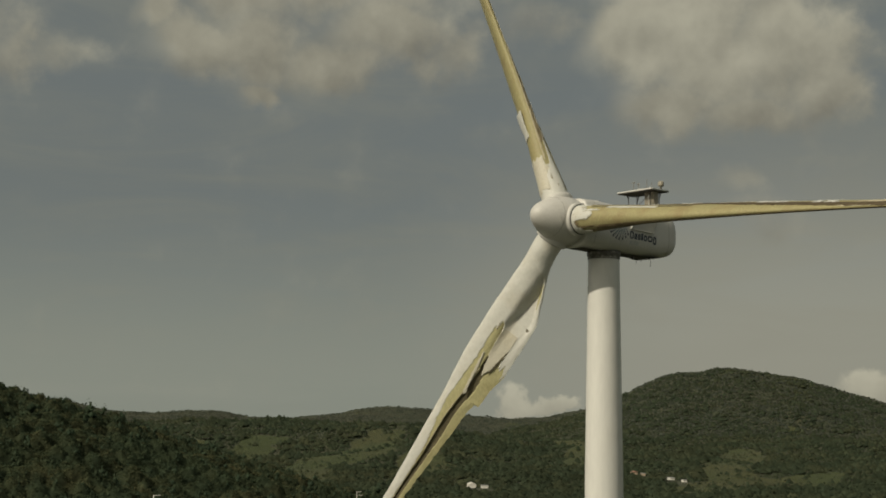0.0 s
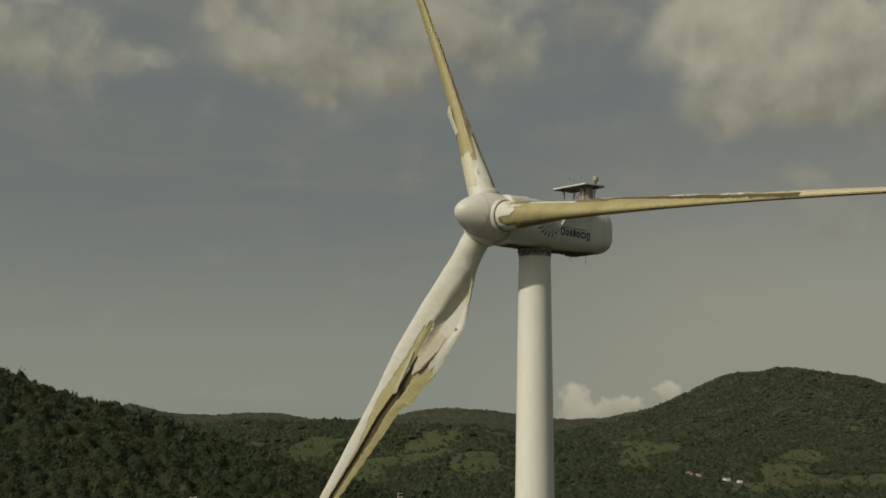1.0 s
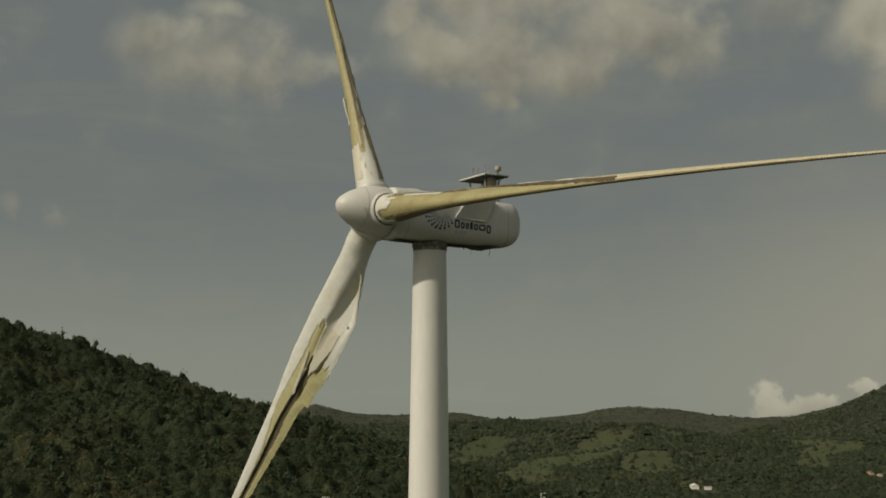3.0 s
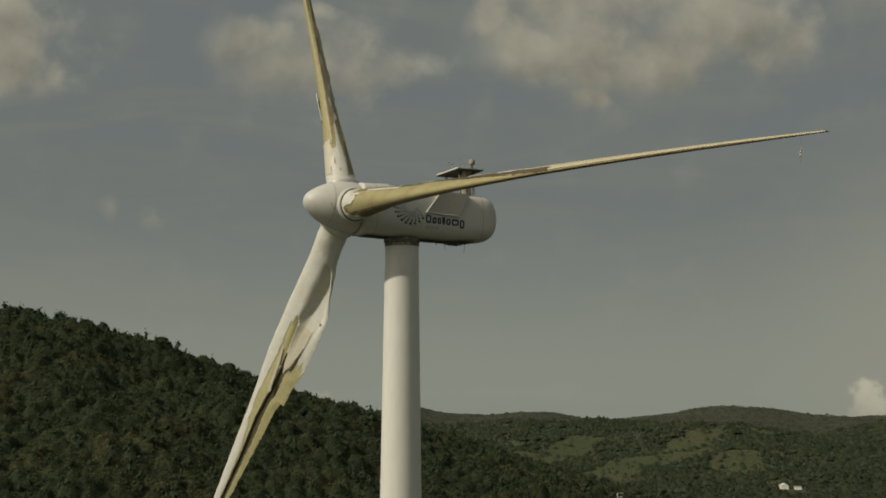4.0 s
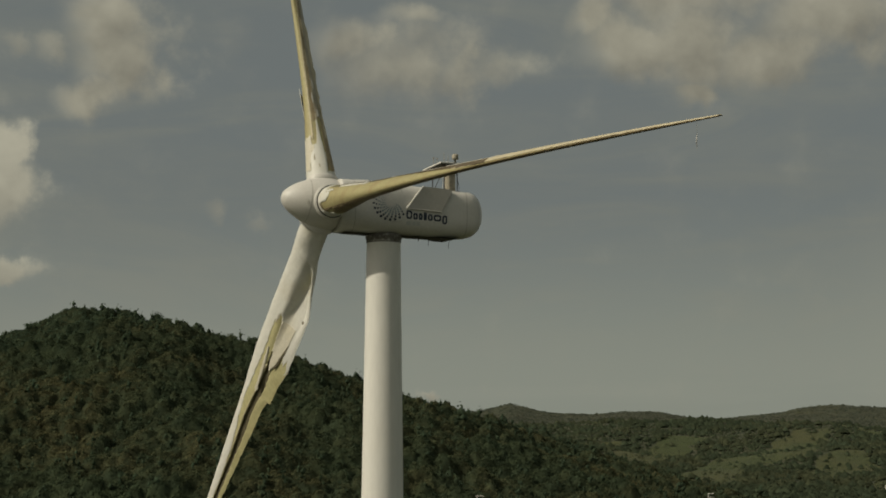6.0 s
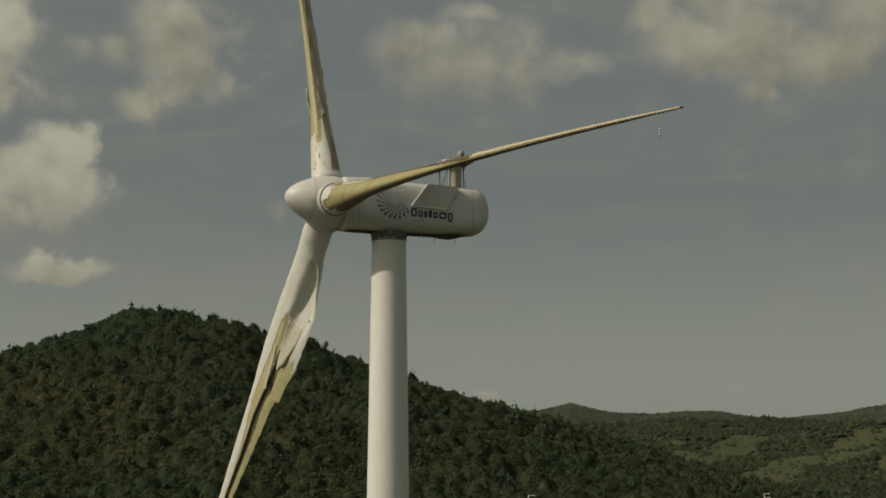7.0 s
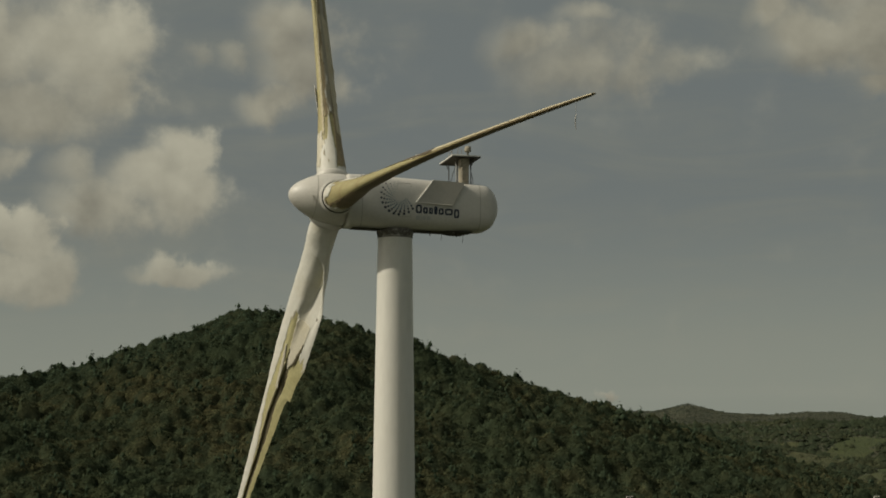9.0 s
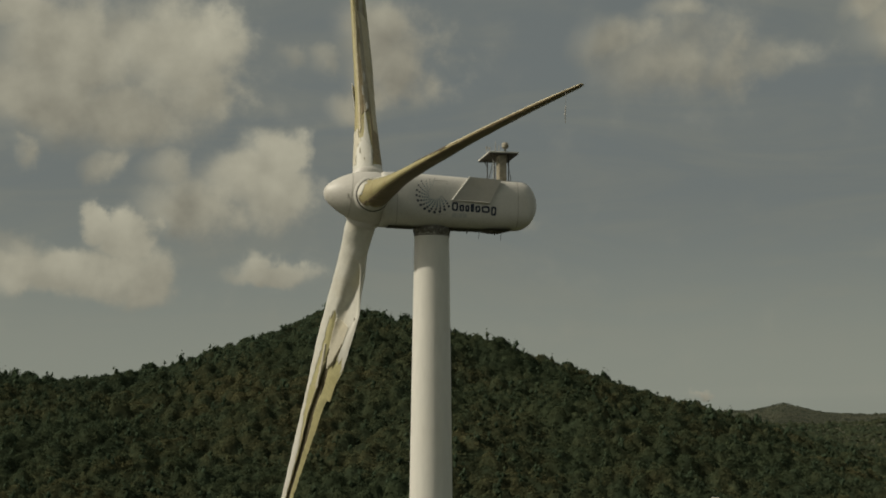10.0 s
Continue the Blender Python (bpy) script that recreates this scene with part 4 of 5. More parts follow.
def lower_blade():
    """The hanging blade: creased near the root, its skin torn open below."""
    def dent(r, x, sa):
        front = 1.0 if sa >= 0 else 0.2
        line = r - 4.15 - 8.0 * (1 - x)                           # the valley of the fold runs from the edge down to the middle
        fold = -line / 2.6 if line < 0 else line / 6.0
        crease = max(0.0, 1 - fold) ** (2.0 if line < 0 else 1.9) * smooth(x, 0.40, 0.62) * smooth(r, 3.7, 4.6)
        ridge = math.exp(-((r - 4.0 + 1.0 * (1 - x)) / 0.26) ** 2) * smooth(x, 0.45, 0.8)
        panel = math.exp(-((r - 9.0) / 2.2) ** 2) * smooth(x, 0.5, 0.75) * (1 - smooth(x, 0.85, 1.0))
        dz = (1 - 0.93 * smooth(x, 0.84, 1.0)) * (-0.56 * crease + 0.09 * ridge - 0.05 * panel) * front
        dy = -0.06 * math.exp(-((r - 5.0) / 0.2) ** 2) * smooth(x, 0.8, 1.0)
        dy += 0.06 * wobble(r * 1.9, 3.0) * smooth(x, 0.85, 1.0) * (r > 6)
        dy += (0.20 * smooth(r, 13.2, 14.9) * (r < 15.0) - 0.10 * (r >= 15.0) * (1 - smooth(r, 15, 18)) - 0.07 * abs(wobble(r * 2.2, 6.0)) * (r > 15)) * smooth(x, 0.82, 0.95)
        dz += 0.03 * wobble(r * 0.9, x * 3, 8.0) * front
        return dy, dz

    def hole(r, v):
        if v > 0.5:
            return False
        x, e = across(v), ragged(r, v, 11.0)
        low = np.interp(r, [11.3, 12.8, 14.8, 17, 19, 21, 24, TIP], [0.50, 0.52, 0.53, 0.49, 0.52, 0.55, 0.53, 0.55])
        high = np.interp(r, [11.3, 12.6, 14.4, 16.3, 18.7, 21, 24, TIP], [0.52, 0.64, 0.74, 0.70, 0.76, 0.76, 0.77, 0.84])
        return r > 11.3 + 0.5 * e and low + 0.035 * e < x < high + 0.04 * e

    def paint(r, v):
        x, e = across(v), ragged(r, v, 12.0)
        if v > 0.5:
            return r < 13 + 2 * e or x < 0.35
        if hole(r, v):
            return False
        step = 0.5 + 0.5 * wobble(math.floor(r * 0.8) * 1.7, 9.0) + 0.3 * wobble(r * 3.0, 2.0)      # the paint ends in torn steps
        if x < np.interp(r, [8.6, 9.2, 11.8, 13.8, 15.9, 17.5, 19.1, 20.5, 24], [0.36, 0.345, 0.345, 0.30, 0.235, 0.31, 0.44, 0.51, 0.50]) - 0.05 * step + 0.02 * e:
            return True
        end = np.interp(x, [0.33, 0.42, 0.50, 0.57, 0.60, 0.66, 0.75, 0.80, 0.87, 1.0], [8.75, 8.9, 9.15, 9.7, 10.3, 10.2, 10.35, 10.9, 11.5, 11.7])
        return r < end + 0.75 * wobble(x * 13, 2.2) + 0.35 * wobble(x * 41, r * 1.3, 5.0)

    def cream(r, v):
        """The layer under the paint, torn off in tongues over the hole."""
        if v > 0.5:
            return False
        x = across(v)
        end = np.interp(x, [0.47, 0.50, 0.56, 0.60, 0.64, 0.69, 0.72, 0.78, 0.82], [9.6, 11.2, 12.0, 12.5, 12.9, 12.0, 12.3, 11.0, 10.6])
        return 8.9 < r < end + 0.35 * wobble(x * 24, 7.0) and 0.475 + 0.02 * wobble(r * 2.5, 3.0) < x < 0.80

    def tongue(r, v):
        """A strip of paint that hangs loose beside the hole."""
        x = across(v)
        mid, half = np.interp(r, [11.2, 13, 14.7], [0.40, 0.46, 0.56]), np.interp(r, [11.2, 12.4, 14.2, 14.5, 14.75], [0.012, 0.03, 0.032, 0.045, 0.0])
        return v < 0.5 and 11.2 < r < 14.75 and abs(x - mid + 0.012 * wobble(r * 2.3, 5.0)) < half + 0.008 * wobble(r * 5, x * 20)

    def slash(r, v):
        x = across(v)
        return v < 0.5 and 10.2 < r < 12.6 and abs(x - np.interp(r, [10.2, 12.6], [0.79, 0.70])) < 0.022 * smooth(r, 10.1, 11) * (1 - smooth(r, 11.9, 12.6)) + 0.012 * wobble(r * 4, x * 9)
    shape = (234.8, 64.8, 5.97, -1.70, 0.0, 0.28, -2.9, [1.95, 2.10, 3.55, 3.66, 3.63, 2.42, 1.40, 1.12, 0.8, 0.5, 0.15], 1.08, dent)
    b = Blade(*shape)
    # this blade's skin takes the laminate colour lightened for the sun on it
    whole = part("blade", b.sheet("blade", lambda r, v: not hole(r, v), OLIVE_LIT, rows=400, around=120, thick=0.05), None, turbine, "hanging blade creased and torn open along its face")
    part("paint_layer", b.sheet("paint_layer", paint, BLADE_PAINT, 0.02, rows=460, around=200, thick=0.02, end=30), None, whole, "white paint with a ragged torn end")
    part("outer_paint", b.sheet("outer_paint", lambda r, v: r > 29.9 and paint(r, v), BLADE_PAINT, 0.02, rows=60, around=60, thick=0.02), None, whole)
    # inner skin close under the tear; its dark colour stands for the hollow's shade
    part("inner_skin", b.sheet("inner_skin", lambda r, v: r > 8, INSIDE_SHADE, -0.14, around=36), None, whole, "inner skin of the blade, coloured dark for the shade inside")
    part("cream_layer", b.sheet("cream_layer", cream, CREAM, 0.035, rows=160, around=300, thick=0.03, start=8.6, end=13.6, curl=lambda r, v: 0.05 * smooth(r, 10.5, 12.8)), None, whole, "cream layer torn into tongues")
    part("torn_slash", b.sheet("torn_slash", slash, INSIDE_SHADE, 0.05, rows=120, around=300, thick=0.02, start=10, end=12.8, curl=lambda r, v: 0.05 * smooth(r, 10.5, 12.8)), None, whole, "dark slit in the torn skin")
    part("peeled_strip", b.sheet("peeled_strip", tongue, CREAM, 0.06, rows=160, around=300, thick=0.03, start=11, end=15, curl=lambda r, v: 0.10 * smooth(r, 12.5, 14.7)), None, whole, "loose strip of skin curling away")
    for r0, x0, long, wide in ((9.9, 0.60, 0.35, 0.010), (8.9, 0.37, 0.35, 0.012)):
        def tick(r, v):
            return v < 0.5 and abs(across(v) - x0 - 0.03 * (r - r0)) < wide * (1 - ((r - r0) / long) ** 2) + 0.004 * wobble(r * 9, x0)
        part("skin_tear", b.sheet("skin_tear", tick, WORN, 0.03, rows=60, around=400, thick=0.02, start=r0 - long, end=r0 + long), None, whole, "short tear in the white skin")
    part("spar_edge", b.sheet("spar_edge", lambda r, v: v < 0.5 and 12.5 < r < 40 and abs(across(v) - np.interp(r, [12.5, 14.8, 17, 19, 21, 24, TIP], [0.50, 0.51, 0.47, 0.50, 0.53, 0.51, 0.53])) < 0.010 + 0.012 * ragged(r, v, 41), PALE_LAMINATE, 0.03, rows=360, around=240, thick=0.05), None, whole, "pale splintered edge of the spar")
    b.collar(whole)


tower()
shell = nacelle()
emblem(shell)
weather_mast()
spinner()
side_blade()
upper_blade()
lower_blade()
# woods, trees and houses


def quads_on(points, normals, sizes, rng):
    """A square leaf clump at each point, turned about its normal: vertices and faces."""
    n = len(points)
    helper = rng.normal(size=(n, 3))
    u = np.cross(normals, helper)
    u /= np.linalg.norm(u, axis=1, keepdims=True) + 1e-9
    v = np.cross(normals, u)
    s = sizes[:, None]
    k = rng.uniform(0.6, 1.3, (n, 4, 1))
    corners = np.stack([u, v, -u * 0.9, -v * 0.8], 1) * k * s[:, None]
    verts = (points[:, None] + corners).reshape(-1, 3)
    return verts, np.arange(4 * n).reshape(n, 4)


ICO = bmesh.new()
bmesh.ops.create_icosphere(ICO, subdivisions=1, radius=1)
ICO_V, ICO_F = np.array([v.co[:] for v in ICO.verts]), np.array([[v.index for v in f.verts] for f in ICO.faces])
ICO.free()
OCT_V = np.array([(1, 0, 0), (0, 1, 0), (-1, 0, 0), (0, -1, 0), (0, 0, 1), (0, 0, -1)], float)
OCT_F = np.array([(0, 1, 4), (1, 2, 4), (2, 3, 4), (3, 0, 4), (1, 0, 5), (2, 1, 5), (3, 2, 5), (0, 3, 5)])
DOME_V = np.array([(0, 0, 0.8)] + [(math.cos(a), math.sin(a), -0.45) for a in np.arange(6) * math.pi / 3])
DOME_F = np.array([(0, 1 + k, 1 + (k + 1) % 6) for k in range(6)])


def tree_shape(seed, leaves, slim=1.0, lobes=0, core=(OCT_V, OCT_F), leaf=(0.042, 0.085), fill=0.56):
    """A crown of lobes covered with leaf clumps, about one unit wide and high, standing on z = 0."""
    rng = np.random.RandomState(seed)
    verts, tris, quads = [], [], []
    one = lobes == 1
    lobes = lobes or rng.randint(3, 6)
    centres = np.c_[rng.normal(0, 0.04 if one else 0.20 * slim, (lobes, 2)), rng.uniform(0.5, 0.55, lobes) if one else np.linspace(0.28, 0.80, lobes)]
    radii = rng.uniform(0.48, 0.6, lobes) if one else rng.uniform(0.20, 0.34, lobes)
    core_v, core_f = core
    at = 0
    for c, r in zip(centres, radii) if fill else ():
        body = core_v * r * fill * rng.uniform(0.6, 1.3, (len(core_v), 1)) + c
        verts.append(body)
        tris.append(core_f + at)
        at += len(body)
    pick = rng.randint(0, lobes, leaves)
    d = rng.normal(size=(leaves, 3))
    d[:, 2] = np.abs(d[:, 2]) * 0.9 - 0.25
    d /= np.linalg.norm(d, axis=1, keepdims=True)
    pts = centres[pick] + d * radii[pick][:, None] * rng.uniform(0.65, 1.3, (leaves, 1))
    nv, nq = quads_on(pts, d + (0, 0, 0.45) + rng.normal(0, 0.2, (leaves, 3)), rng.uniform(*leaf, leaves), rng)
    verts.append(nv)
    quads = nq + at
    return np.concatenate(verts), np.concatenate(tris) if tris else np.zeros((0, 3), int), quads


def forest(name, shapes, spots, scales, mat, label):
    """Many trees as one mesh; spots and scales are arrays."""
    rng = np.random.RandomState(len(spots))
    which = rng.randint(0, len(shapes), len(spots))
    turns = rng.uniform(0, 2 * np.pi, len(spots))
    all_v, all_t, all_q, at = [], [], [], 0
    for s, (v, t, q) in enumerate(shapes):
        mine = np.where(which == s)[0]
        c, sn = np.cos(turns[mine])[:, None], np.sin(turns[mine])[:, None]
        x = (v[:, 0] * c - v[:, 1] * sn) * scales[mine, :1] + spots[mine, :1]
        y = (v[:, 0] * sn + v[:, 1] * c) * scales[mine, :1] + spots[mine, 1:2]
        z = v[:, 2] * scales[mine, 1:] + spots[mine, 2:]
        all_v.append(np.stack([x, y, z], -1).reshape(-1, 3))
        base = at + np.arange(len(mine))[:, None, None] * len(v)
        all_t.append((t[None] + base).reshape(-1, 3))
        if len(q):
            all_q.append((q[None] + base).reshape(-1, 4))
        at += len(mine) * len(v)
    v, t = np.concatenate(all_v), np.concatenate(all_t)
    q = np.concatenate(all_q) if all_q else np.zeros((0, 4), int)
    return woods(name, v, t, q, mat, label)


def woods(name, v, t, q, mat, label):
    """A mesh of triangles t and quads q as one object."""
    me = bpy.data.meshes.new(name)
    me.vertices.add(len(v))
    me.vertices.foreach_set("co", v.astype(np.float32).ravel())
    loops = np.concatenate([t.ravel(), q.ravel()])
    me.loops.add(len(loops))
    me.loops.foreach_set("vertex_index", loops.astype(np.int32))
    me.polygons.add(len(t) + len(q))
    starts = np.concatenate([np.arange(len(t)) * 3, len(t) * 3 + np.arange(len(q)) * 4])
    me.polygons.foreach_set("loop_start", starts.astype(np.int32))
    me.polygons.foreach_set("use_smooth", np.ones(len(t) + len(q), bool))
    me.materials.append(mat)
    me.update(calc_edges=True)
    return tagged(new(name, me), label, "woods", kind="stuff")


def scattered(n, x0, x1, y0, y1, seed):
    rng = np.random.RandomState(seed)
    side = np.sqrt((x1 - x0) * (y1 - y0) / n)
    gx, gy = np.meshgrid(np.arange(x0, x1, side), np.arange(y0, y1, side))
    p = np.stack([gx, gy], -1).reshape(-1, 2)
    return p + rng.uniform(-0.48, 0.48, p.shape) * side


SIGHT_AZ, SIGHT_D = np.arange(-75.0, 20.0, 0.5), np.arange(300.0, 4420.0, 20.0)
SIGHT_A, SIGHT_R = np.meshgrid(np.radians(SIGHT_AZ), SIGHT_D, indexing="ij")
SLOPE = (height(VIEW.x - np.sin(SIGHT_A) * SIGHT_R, VIEW.y + np.cos(SIGHT_A) * SIGHT_R) - VIEW.z) / SIGHT_R
SLOPE = np.maximum.accumulate(SLOPE, axis=1)


def in_sight(x, y, z):
    """Which points show over the ground between them and the flight."""
    dx, dy = x - VIEW.x, y - VIEW.y
    d, az = np.hypot(dx, dy), np.degrees(np.arctan2(-dx, dy))
    i = np.clip(((az - SIGHT_AZ[0]) / 0.5).astype(int), 0, len(SIGHT_AZ) - 1)
    k = np.clip(((d - SIGHT_D[0]) / 20).astype(int) - 1, 0, len(SIGHT_D) - 1)
    return (z - VIEW.z) / d > SLOPE[i, k]


def near_woods():
    """Crowns that close up into a canopy over the near hill, covered with leaf clumps, and slim trees that stand above it."""
    rng = np.random.RandomState(5)
    step, x0, y0, nx, ny = 1.35, -190.0, 330.0, 644, 312
    X, Y = np.meshgrid(x0 + np.arange(nx) * step, y0 + np.arange(ny) * step)
    floor_z = height(X, Y)
    p = scattered(27000, -190, 680, 330, 750, 4)
    tall = rng.lognormal(math.log(4.9), 0.24, len(p)) * (1 + 0.22 * lumps(p[:, 0], p[:, 1], 90, 31)).clip(0.5, 1.6)
    wide = tall * rng.uniform(0.36, 0.62, len(p))
    top = 0.42 * tall.mean() + np.zeros(X.shape)
    ci, cj = np.round((p[:, 1] - y0) / step).astype(int), np.round((p[:, 0] - x0) / step).astype(int)
    for di in range(-3, 4):
        for dj in range(-3, 4):
            i, j = ci + di, cj + dj
            ok = (i >= 0) & (i < ny) & (j >= 0) & (j < nx)
            i, j = i[ok], j[ok]
            away = np.hypot(X[i, j] - p[ok, 0], Y[i, j] - p[ok, 1]) / wide[ok]
            np.maximum.at(top, (i, j), np.where(away < 1, tall[ok] * (0.40 + 0.60 * np.sqrt((1 - away ** 2).clip(0))), 0))
    top = top + rng.normal(0, 0.28, top.shape)
    Z = floor_z + top
    d, az = np.hypot(X - VIEW.x, Y - VIEW.y), np.degrees(np.arctan2(VIEW.x - X, Y - VIEW.y))
    hx, hy = SHED
    a = math.atan2(VIEW.y - hy, VIEW.x - hx)
    u, v = (X - hx) * math.cos(a) + (Y - hy) * math.sin(a), -(X - hx) * math.sin(a) + (Y - hy) * math.cos(a)
    shown = (Y < 742) & (az > -44) & (az < 6) & (floor_z > 67 - 0.078 * d - 14) & in_sight(X, Y, Z + 5) & ~((u > -4) & (u < 26) & (np.abs(v) < 7))
    crest = np.abs(Y - 700 - 14 * np.sin(X / 90.0) + 10) + 14 * lumps(X, Y, 60, 34) < 34
    gy, gx = np.gradient(Z, step)
    normal = np.stack([-gx, -gy, np.ones_like(gx)], -1)
    normal /= np.linalg.norm(normal, axis=-1, keepdims=True)
    cell = shown[:-1, :-1] & shown[1:, :-1] & shown[:-1, 1:] & shown[1:, 1:]
    number = np.arange(nx * ny).reshape(ny, nx)
    for name, mine, mat, label in (("hillside_woods", ~crest, LEAF, "dense olive-green trees and dry scrub covering the near hill"), ("crest_woods", crest, LEAF_CREST, "darker green trees along the crest of the near hill")):
        i, j = np.nonzero(cell & mine[:-1, :-1])
        quads = np.stack([number[i, j], number[i, j + 1], number[i + 1, j + 1], number[i + 1, j]], -1)
        used, quads = np.unique(quads, return_inverse=True)
        ground_v = np.stack([X, Y, Z], -1).reshape(-1, 3)[used]
        pick = rng.randint(0, len(i), int(5.2 * len(i)))
        f = rng.uniform(0, 1, (len(pick), 2))
        i, j = i[pick], j[pick]
        z = (Z[i, j] * (1 - f[:, 0]) + Z[i, j + 1] * f[:, 0]) * (1 - f[:, 1]) + (Z[i + 1, j] * (1 - f[:, 0]) + Z[i + 1, j + 1] * f[:, 0]) * f[:, 1]
        at = np.stack([X[i, j] + f[:, 0] * step, Y[i, j] + f[:, 1] * step, z + rng.uniform(-0.05, 0.75, len(pick))], -1)
        leaf_v, leaf_q = quads_on(at, normal[i, j] + rng.normal(0, 0.55, (len(pick), 3)), rng.uniform(0.34, 0.74, len(pick)), rng)
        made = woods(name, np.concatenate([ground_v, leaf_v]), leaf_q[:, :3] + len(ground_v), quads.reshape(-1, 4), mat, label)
        # the canopy sheet under the clumps takes the leaf colour darkened for shade
        made.data.materials.append(LEAF_SHADED)
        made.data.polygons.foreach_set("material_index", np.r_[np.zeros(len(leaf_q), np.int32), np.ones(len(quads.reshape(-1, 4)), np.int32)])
    slim = np.nonzero((rng.uniform(0, 1, len(p)) < 0.20) & (ci >= 0) & (ci < ny - 1) & (cj >= 0) & (cj < nx - 1))[0]
    slim = slim[shown[ci[slim], cj[slim]]]
    size = tall[slim] * rng.uniform(0.9, 1.35, len(slim))
    spots = np.c_[p[slim], floor_z[ci[slim], cj[slim]] + 0.25 * size]
    forest("slim_trees", [tree_shape(40 + k, 22, slim=0.55, lobes=3, leaf=(0.05, 0.11), fill=0.72) for k in range(10)], spots, np.c_[size * rng.uniform(0.45, 0.8, len(slim)), size], LEAF_CREST, "slim dark trees standing above the canopy of the near hill")


def valley_woods():
    rng = np.random.RandomState(6)
    n = 165000
    az = np.radians(rng.uniform(-67, -24, n))
    d = 960 + (3150 - 960) * rng.uniform(0, 1, n) ** 1.15
    x, y = VIEW.x - np.sin(az) * d, VIEW.y + np.cos(az) * d
    keep = (open_land(x, y) < 0.0) | (rng.uniform(0, 1, n) < 0.07)
    for hx, hy in HOMES:                                   # clear round the houses, and before them
        a = math.atan2(VIEW.y - hy, VIEW.x - hx)
        u, v = (x - hx) * math.cos(a) + (y - hy) * math.sin(a), -(x - hx) * math.sin(a) + (y - hy) * math.cos(a)
        keep &= ~((u > -5) & (u < 60) & (np.abs(v) < 8))
    x, y = x[keep], y[keep]
    near = in_sight(x, y, height(x, y) + 9)
    x, y = x[near], y[near]
    tall = rng.lognormal(math.log(2.25), 0.50, len(x)).clip(0.8, 6.5) * (1 + 0.28 * lumps(x, y, 140, 33))
    spots, sizes = np.c_[x, y, height(x, y) - 0.6], np.c_[tall * rng.uniform(1.3, 1.9, len(x)), tall * 1.2]
    close = np.hypot(x - VIEW.x, y - VIEW.y) < 1520
    forest("valley_woods", [tree_shape(80 + k, 3, lobes=1, core=(DOME_V, DOME_F), leaf=(0.10, 0.18), fill=0.95) for k in range(12)], spots[close], sizes[close], LEAF_FAR, "dark green woods and hedgerows on the valley floor")
    forest("distant_woods", [tree_shape(80 + k, 0, lobes=1, core=(DOME_V, DOME_F), fill=1.0) for k in range(12)], spots[~close], sizes[~close], LEAF_FAR, "dark green woods on the hills across the valley")


def far_woods():
    rng = np.random.RandomState(7)
    n = 52000
    az = np.radians(rng.uniform(-67, -24, n))
    d = np.where(np.degrees(az) < -53.5, rng.uniform(2400, 3330, n), rng.uniform(3200, 4330, n))
    x, y = VIEW.x - np.sin(az) * d, VIEW.y + np.cos(az) * d
    near = in_sight(x, y, height(x, y) + 9)
    x, y = x[near], y[near]
    tall = rng.lognormal(math.log(2.4), 0.30, len(x)).clip(1.2, 6.0)
    # these crowns carry the distance haze in their leaf colour
    forest("ridge_woods", [tree_shape(120 + k, 0, lobes=1, core=(DOME_V, DOME_F), fill=1.0) for k in range(9)], np.c_[x, y, height(x, y) - 0.9], np.c_[tall * 1.9, tall * 1.2], LEAF_HAZED, "far woods on the mountain and ridges, paled for haze")


def single_trees():
    """Trees that stand out along the hill's crest."""
    protos = []
    for k in range(4):
        base = thing("tree", pose(0, 0, 0), "dark green tree on the crest of the hill", "tree", "trees on the crest")
        v, t, q = tree_shape(200 + k, 190, slim=0.55 + 0.2 * k, lobes=4, core=(ICO_V, ICO_F), leaf=(0.035, 0.07), fill=0.7)
        part("crown", mesh_of("crown", v * (1, 1, 1.0), [tuple(f) for f in t] + [tuple(f) for f in q], [LEAF_CREST], smooth=False), None, base)
        bm = rod((0, 0, -0.1), (0.02, 0.01, 0.45), 0.035, 0.02, 7)
        rod((0.02, 0.01, 0.4), (0.16, 0.05, 0.62), 0.016, 0.008, 5, bm)
        rod((0.02, 0.01, 0.36), (-0.14, 0.08, 0.60), 0.016, 0.008, 5, bm)
        part("trunk", bm, BARK, base)
        protos.append(base)
    rng = random.Random(8)
    spots = [(rng.uniform(-90, 560), rng.uniform(0.9, 1.5)) for _ in range(64)] + [(-8, 2.1), (2, 1.8), (-18, 1.6), (212, 1.9), (238, 1.6), (372, 1.5), (176, 1.7)]
    for n, (x, grow) in enumerate(spots):
        y = 700 + 14 * math.sin(x / 90.0) + rng.uniform(-8, 6)
        z = float(height(np.array([x]), np.array([y]))[0])
        tall = 5.4 * grow
        m = pose(x, y, z - 0.3, 0, 0, rng.uniform(0, 360))
        if n < 4:
            ob = protos[n]
            ob.matrix_world = m
        else:
            ob = copy_thing(protos[n % 4], m)
        ob.scale = (tall * rng.uniform(0.8, 1.3), tall * rng.uniform(0.8, 1.3), tall)


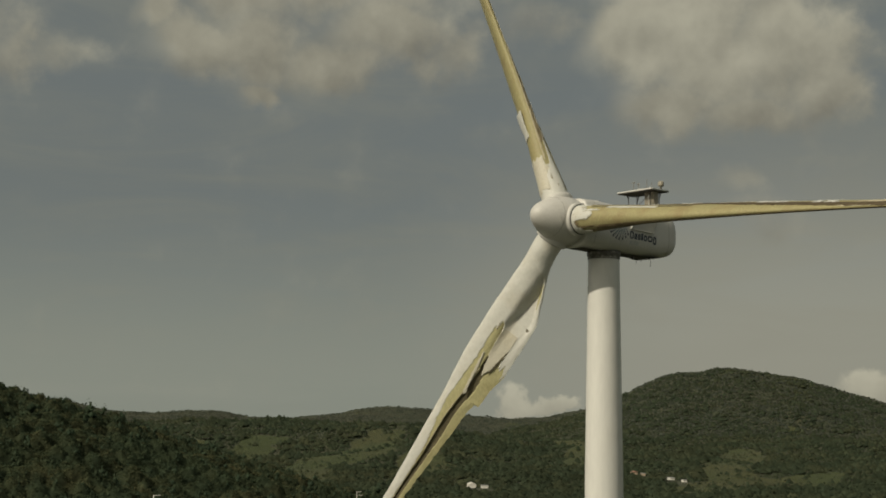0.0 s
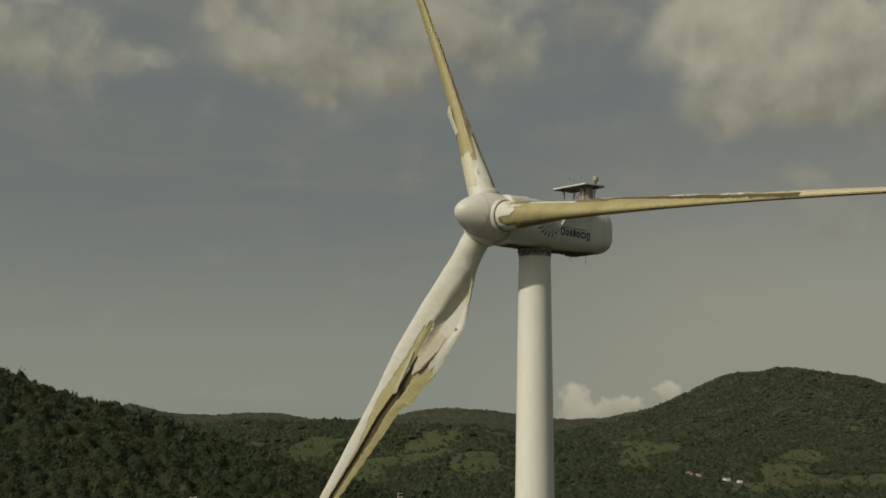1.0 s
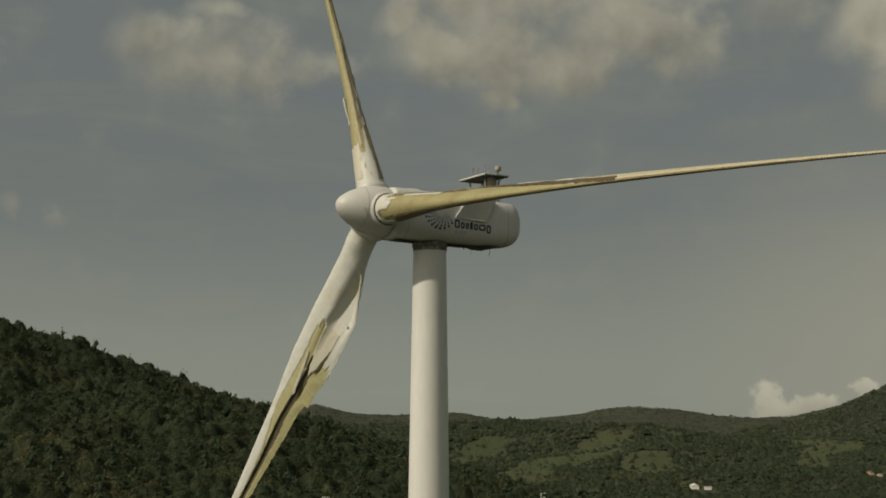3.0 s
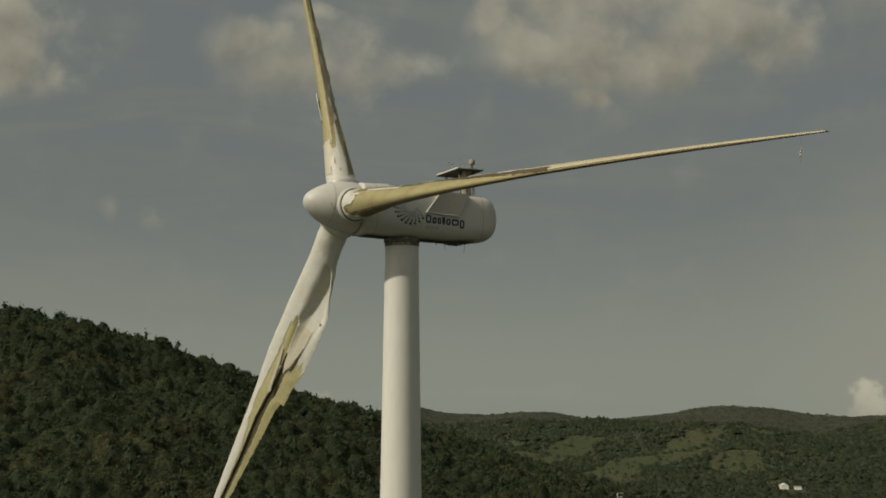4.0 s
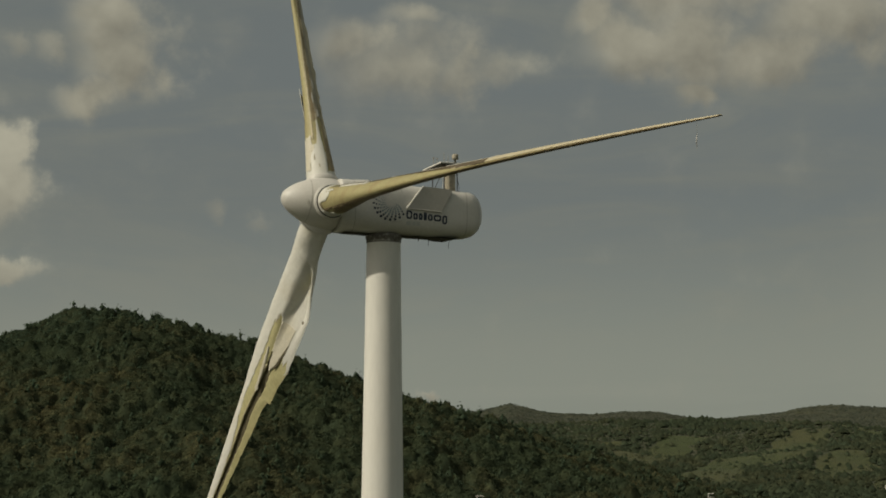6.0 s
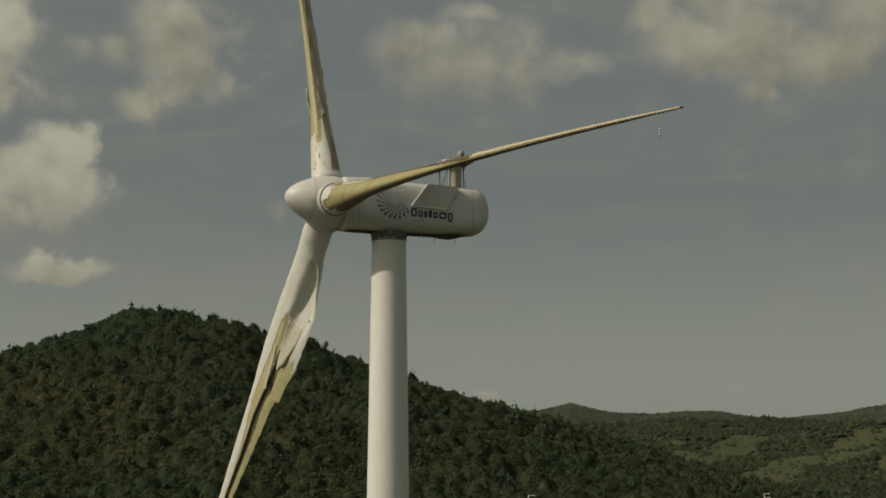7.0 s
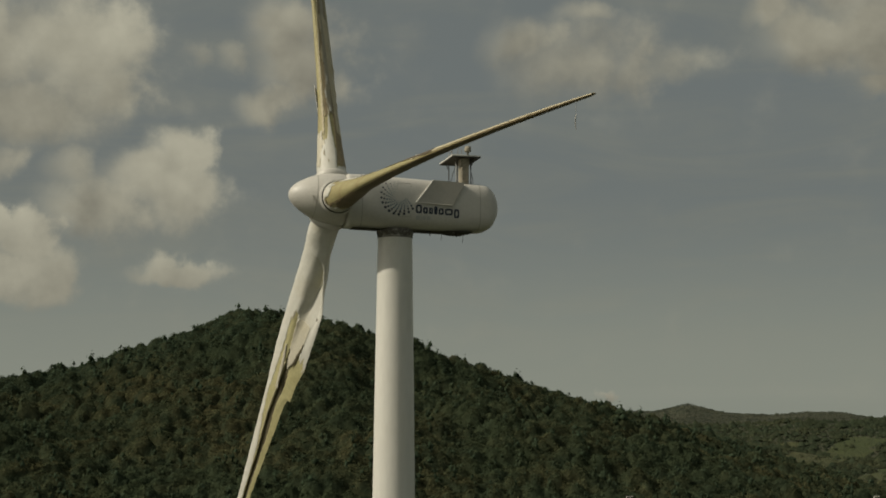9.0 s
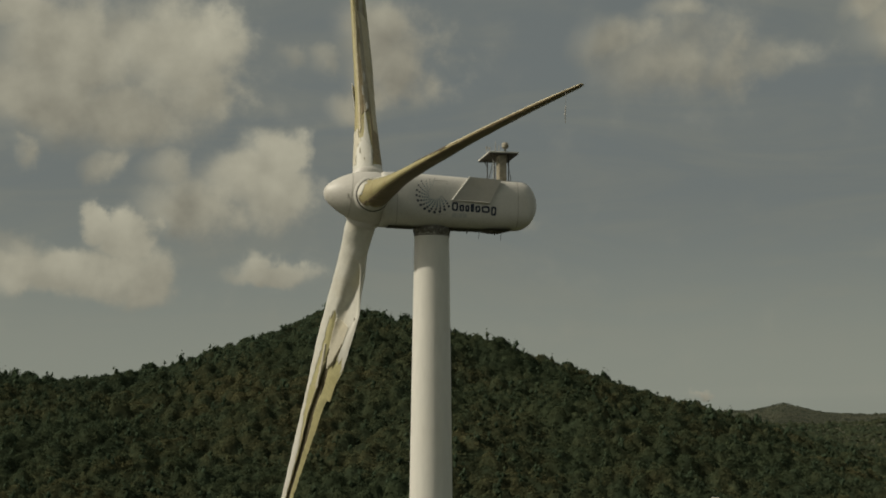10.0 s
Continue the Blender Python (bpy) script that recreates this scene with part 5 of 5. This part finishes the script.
def house(x, y, turn, long, deep, tall, wall, roof, label, gabled=True):
    z = float(height(np.array([x]), np.array([y]))[0])
    home = thing("house", pose(x, y, z, 0, 0, turn), label, "house", "houses in the valley")
    body = part("wall", box((long, deep, tall + 2), (0, 0, tall / 2 - 1), 0.05), wall, home)
    if gabled:
        bm = bmesh.new()
        over, rise = 0.5, deep * 0.28
        made = [bm.verts.new(v) for v in [(-long / 2 - over, -deep / 2 - over, tall), (long / 2 + over, -deep / 2 - over, tall), (long / 2 + over, deep / 2 + over, tall), (-long / 2 - over, deep / 2 + over, tall), (-long / 2 - over, 0, tall + rise), (long / 2 + over, 0, tall + rise)]]
        for f in ((0, 1, 5, 4), (2, 3, 4, 5), (0, 4, 3), (1, 2, 5), (3, 2, 1, 0)):
            bm.faces.new([made[k] for k in f])
        part("roof", bm, roof, home)
    else:
        part("roof", box((long + 0.8, deep + 0.8, 0.35), (0, 0, tall + 0.17), 0.05), roof, home)
    count = max(2, int(long / 3.2))
    for k in range(count):
        wx = -long / 2 + long * (k + 0.5) / count
        kind = "door" if k == count // 2 else "window"
        h = 2.1 if kind == "door" else 1.2
        part(kind, box((1.2, 0.1, h), (wx, -deep / 2 - 0.03, 1.05 if kind == "door" else 1.6), 0.02), PANE, home)
        if tall > 4:
            part("window", box((1.2, 0.1, 1.2), (wx, -deep / 2 - 0.03, 4.4), 0.02), PANE, home)


def utility_pole(x, y, top, turn):
    z = float(height(np.array([x]), np.array([y]))[0]) - 0.5
    pole = thing("utility_pole", pose(x, y, z, 0, 0, turn), "pale concrete utility pole with two short arms", "pole", "utility poles")
    part("shaft", rod((0, 0, 0), (0, 0, top - z), 0.24, 0.15, 10), WALL, pole)
    for drop in (0.15, 1.7):
        arm = part("arm", box((2.4, 0.14, 0.16), (1.1, 0, top - z - drop), 0.03), WALL, pole)
        part("insulator", rod((2.2, 0, top - z - drop + 0.1), (2.2, 0, top - z - drop + 0.5), 0.07, 0.05, 8), GRIME_SHADE, arm)


HOUSES = [
    (919, 804, 50, 10, 7, 3.2, WALL, WALL, "white gabled house among trees"),
    (925, 793, 50, 6, 6, 2.6, WALL, ROOF_GREY, "low white house with a grey roof", False),
    (1175, 795, 56, 9, 5, 2.4, WALL_WARM, ROOF_RED, "ochre house with a faded red roof"),
    (1168, 779, 56, 5, 4, 2.2, WALL_WARM, ROOF_GREY, "pale house with a flat roof", False),
    (1144, 729, 58, 8, 5, 2.2, WALL, ROOF_GREY, "long white house with a flat roof", False),
    (1131, 705, 58, 4.5, 4, 2.2, WALL, ROOF_GREY, "small white house with a flat roof", False),
    (790, 938, 42, 4, 4, 5.0, WALL, ROOF_GREY, "two-storey white house at the foot of the hill", False),
    (478, 552, 42, 9, 5, 2.6, WALL, WALL, "long white shed with a pitched roof"),
    (900, 606, 54, 12, 7, 2.6, WALL, ROOF_GREY, "white house with a flat roof among trees", False),
    (902, 568, 54, 10, 6, 2.6, WALL, ROOF_RED, "white house with a faded red roof"),
]
HOMES = [row[:2] for row in HOUSES]
SHED = (478, 552)
near_woods()
valley_woods()
far_woods()
single_trees()
for row in HOUSES:
    house(*row)
utility_pole(354, 384, 33.0, -42)
utility_pole(211, 338, 38.5, -36)
utility_pole(726, 814, 2.5, -40)
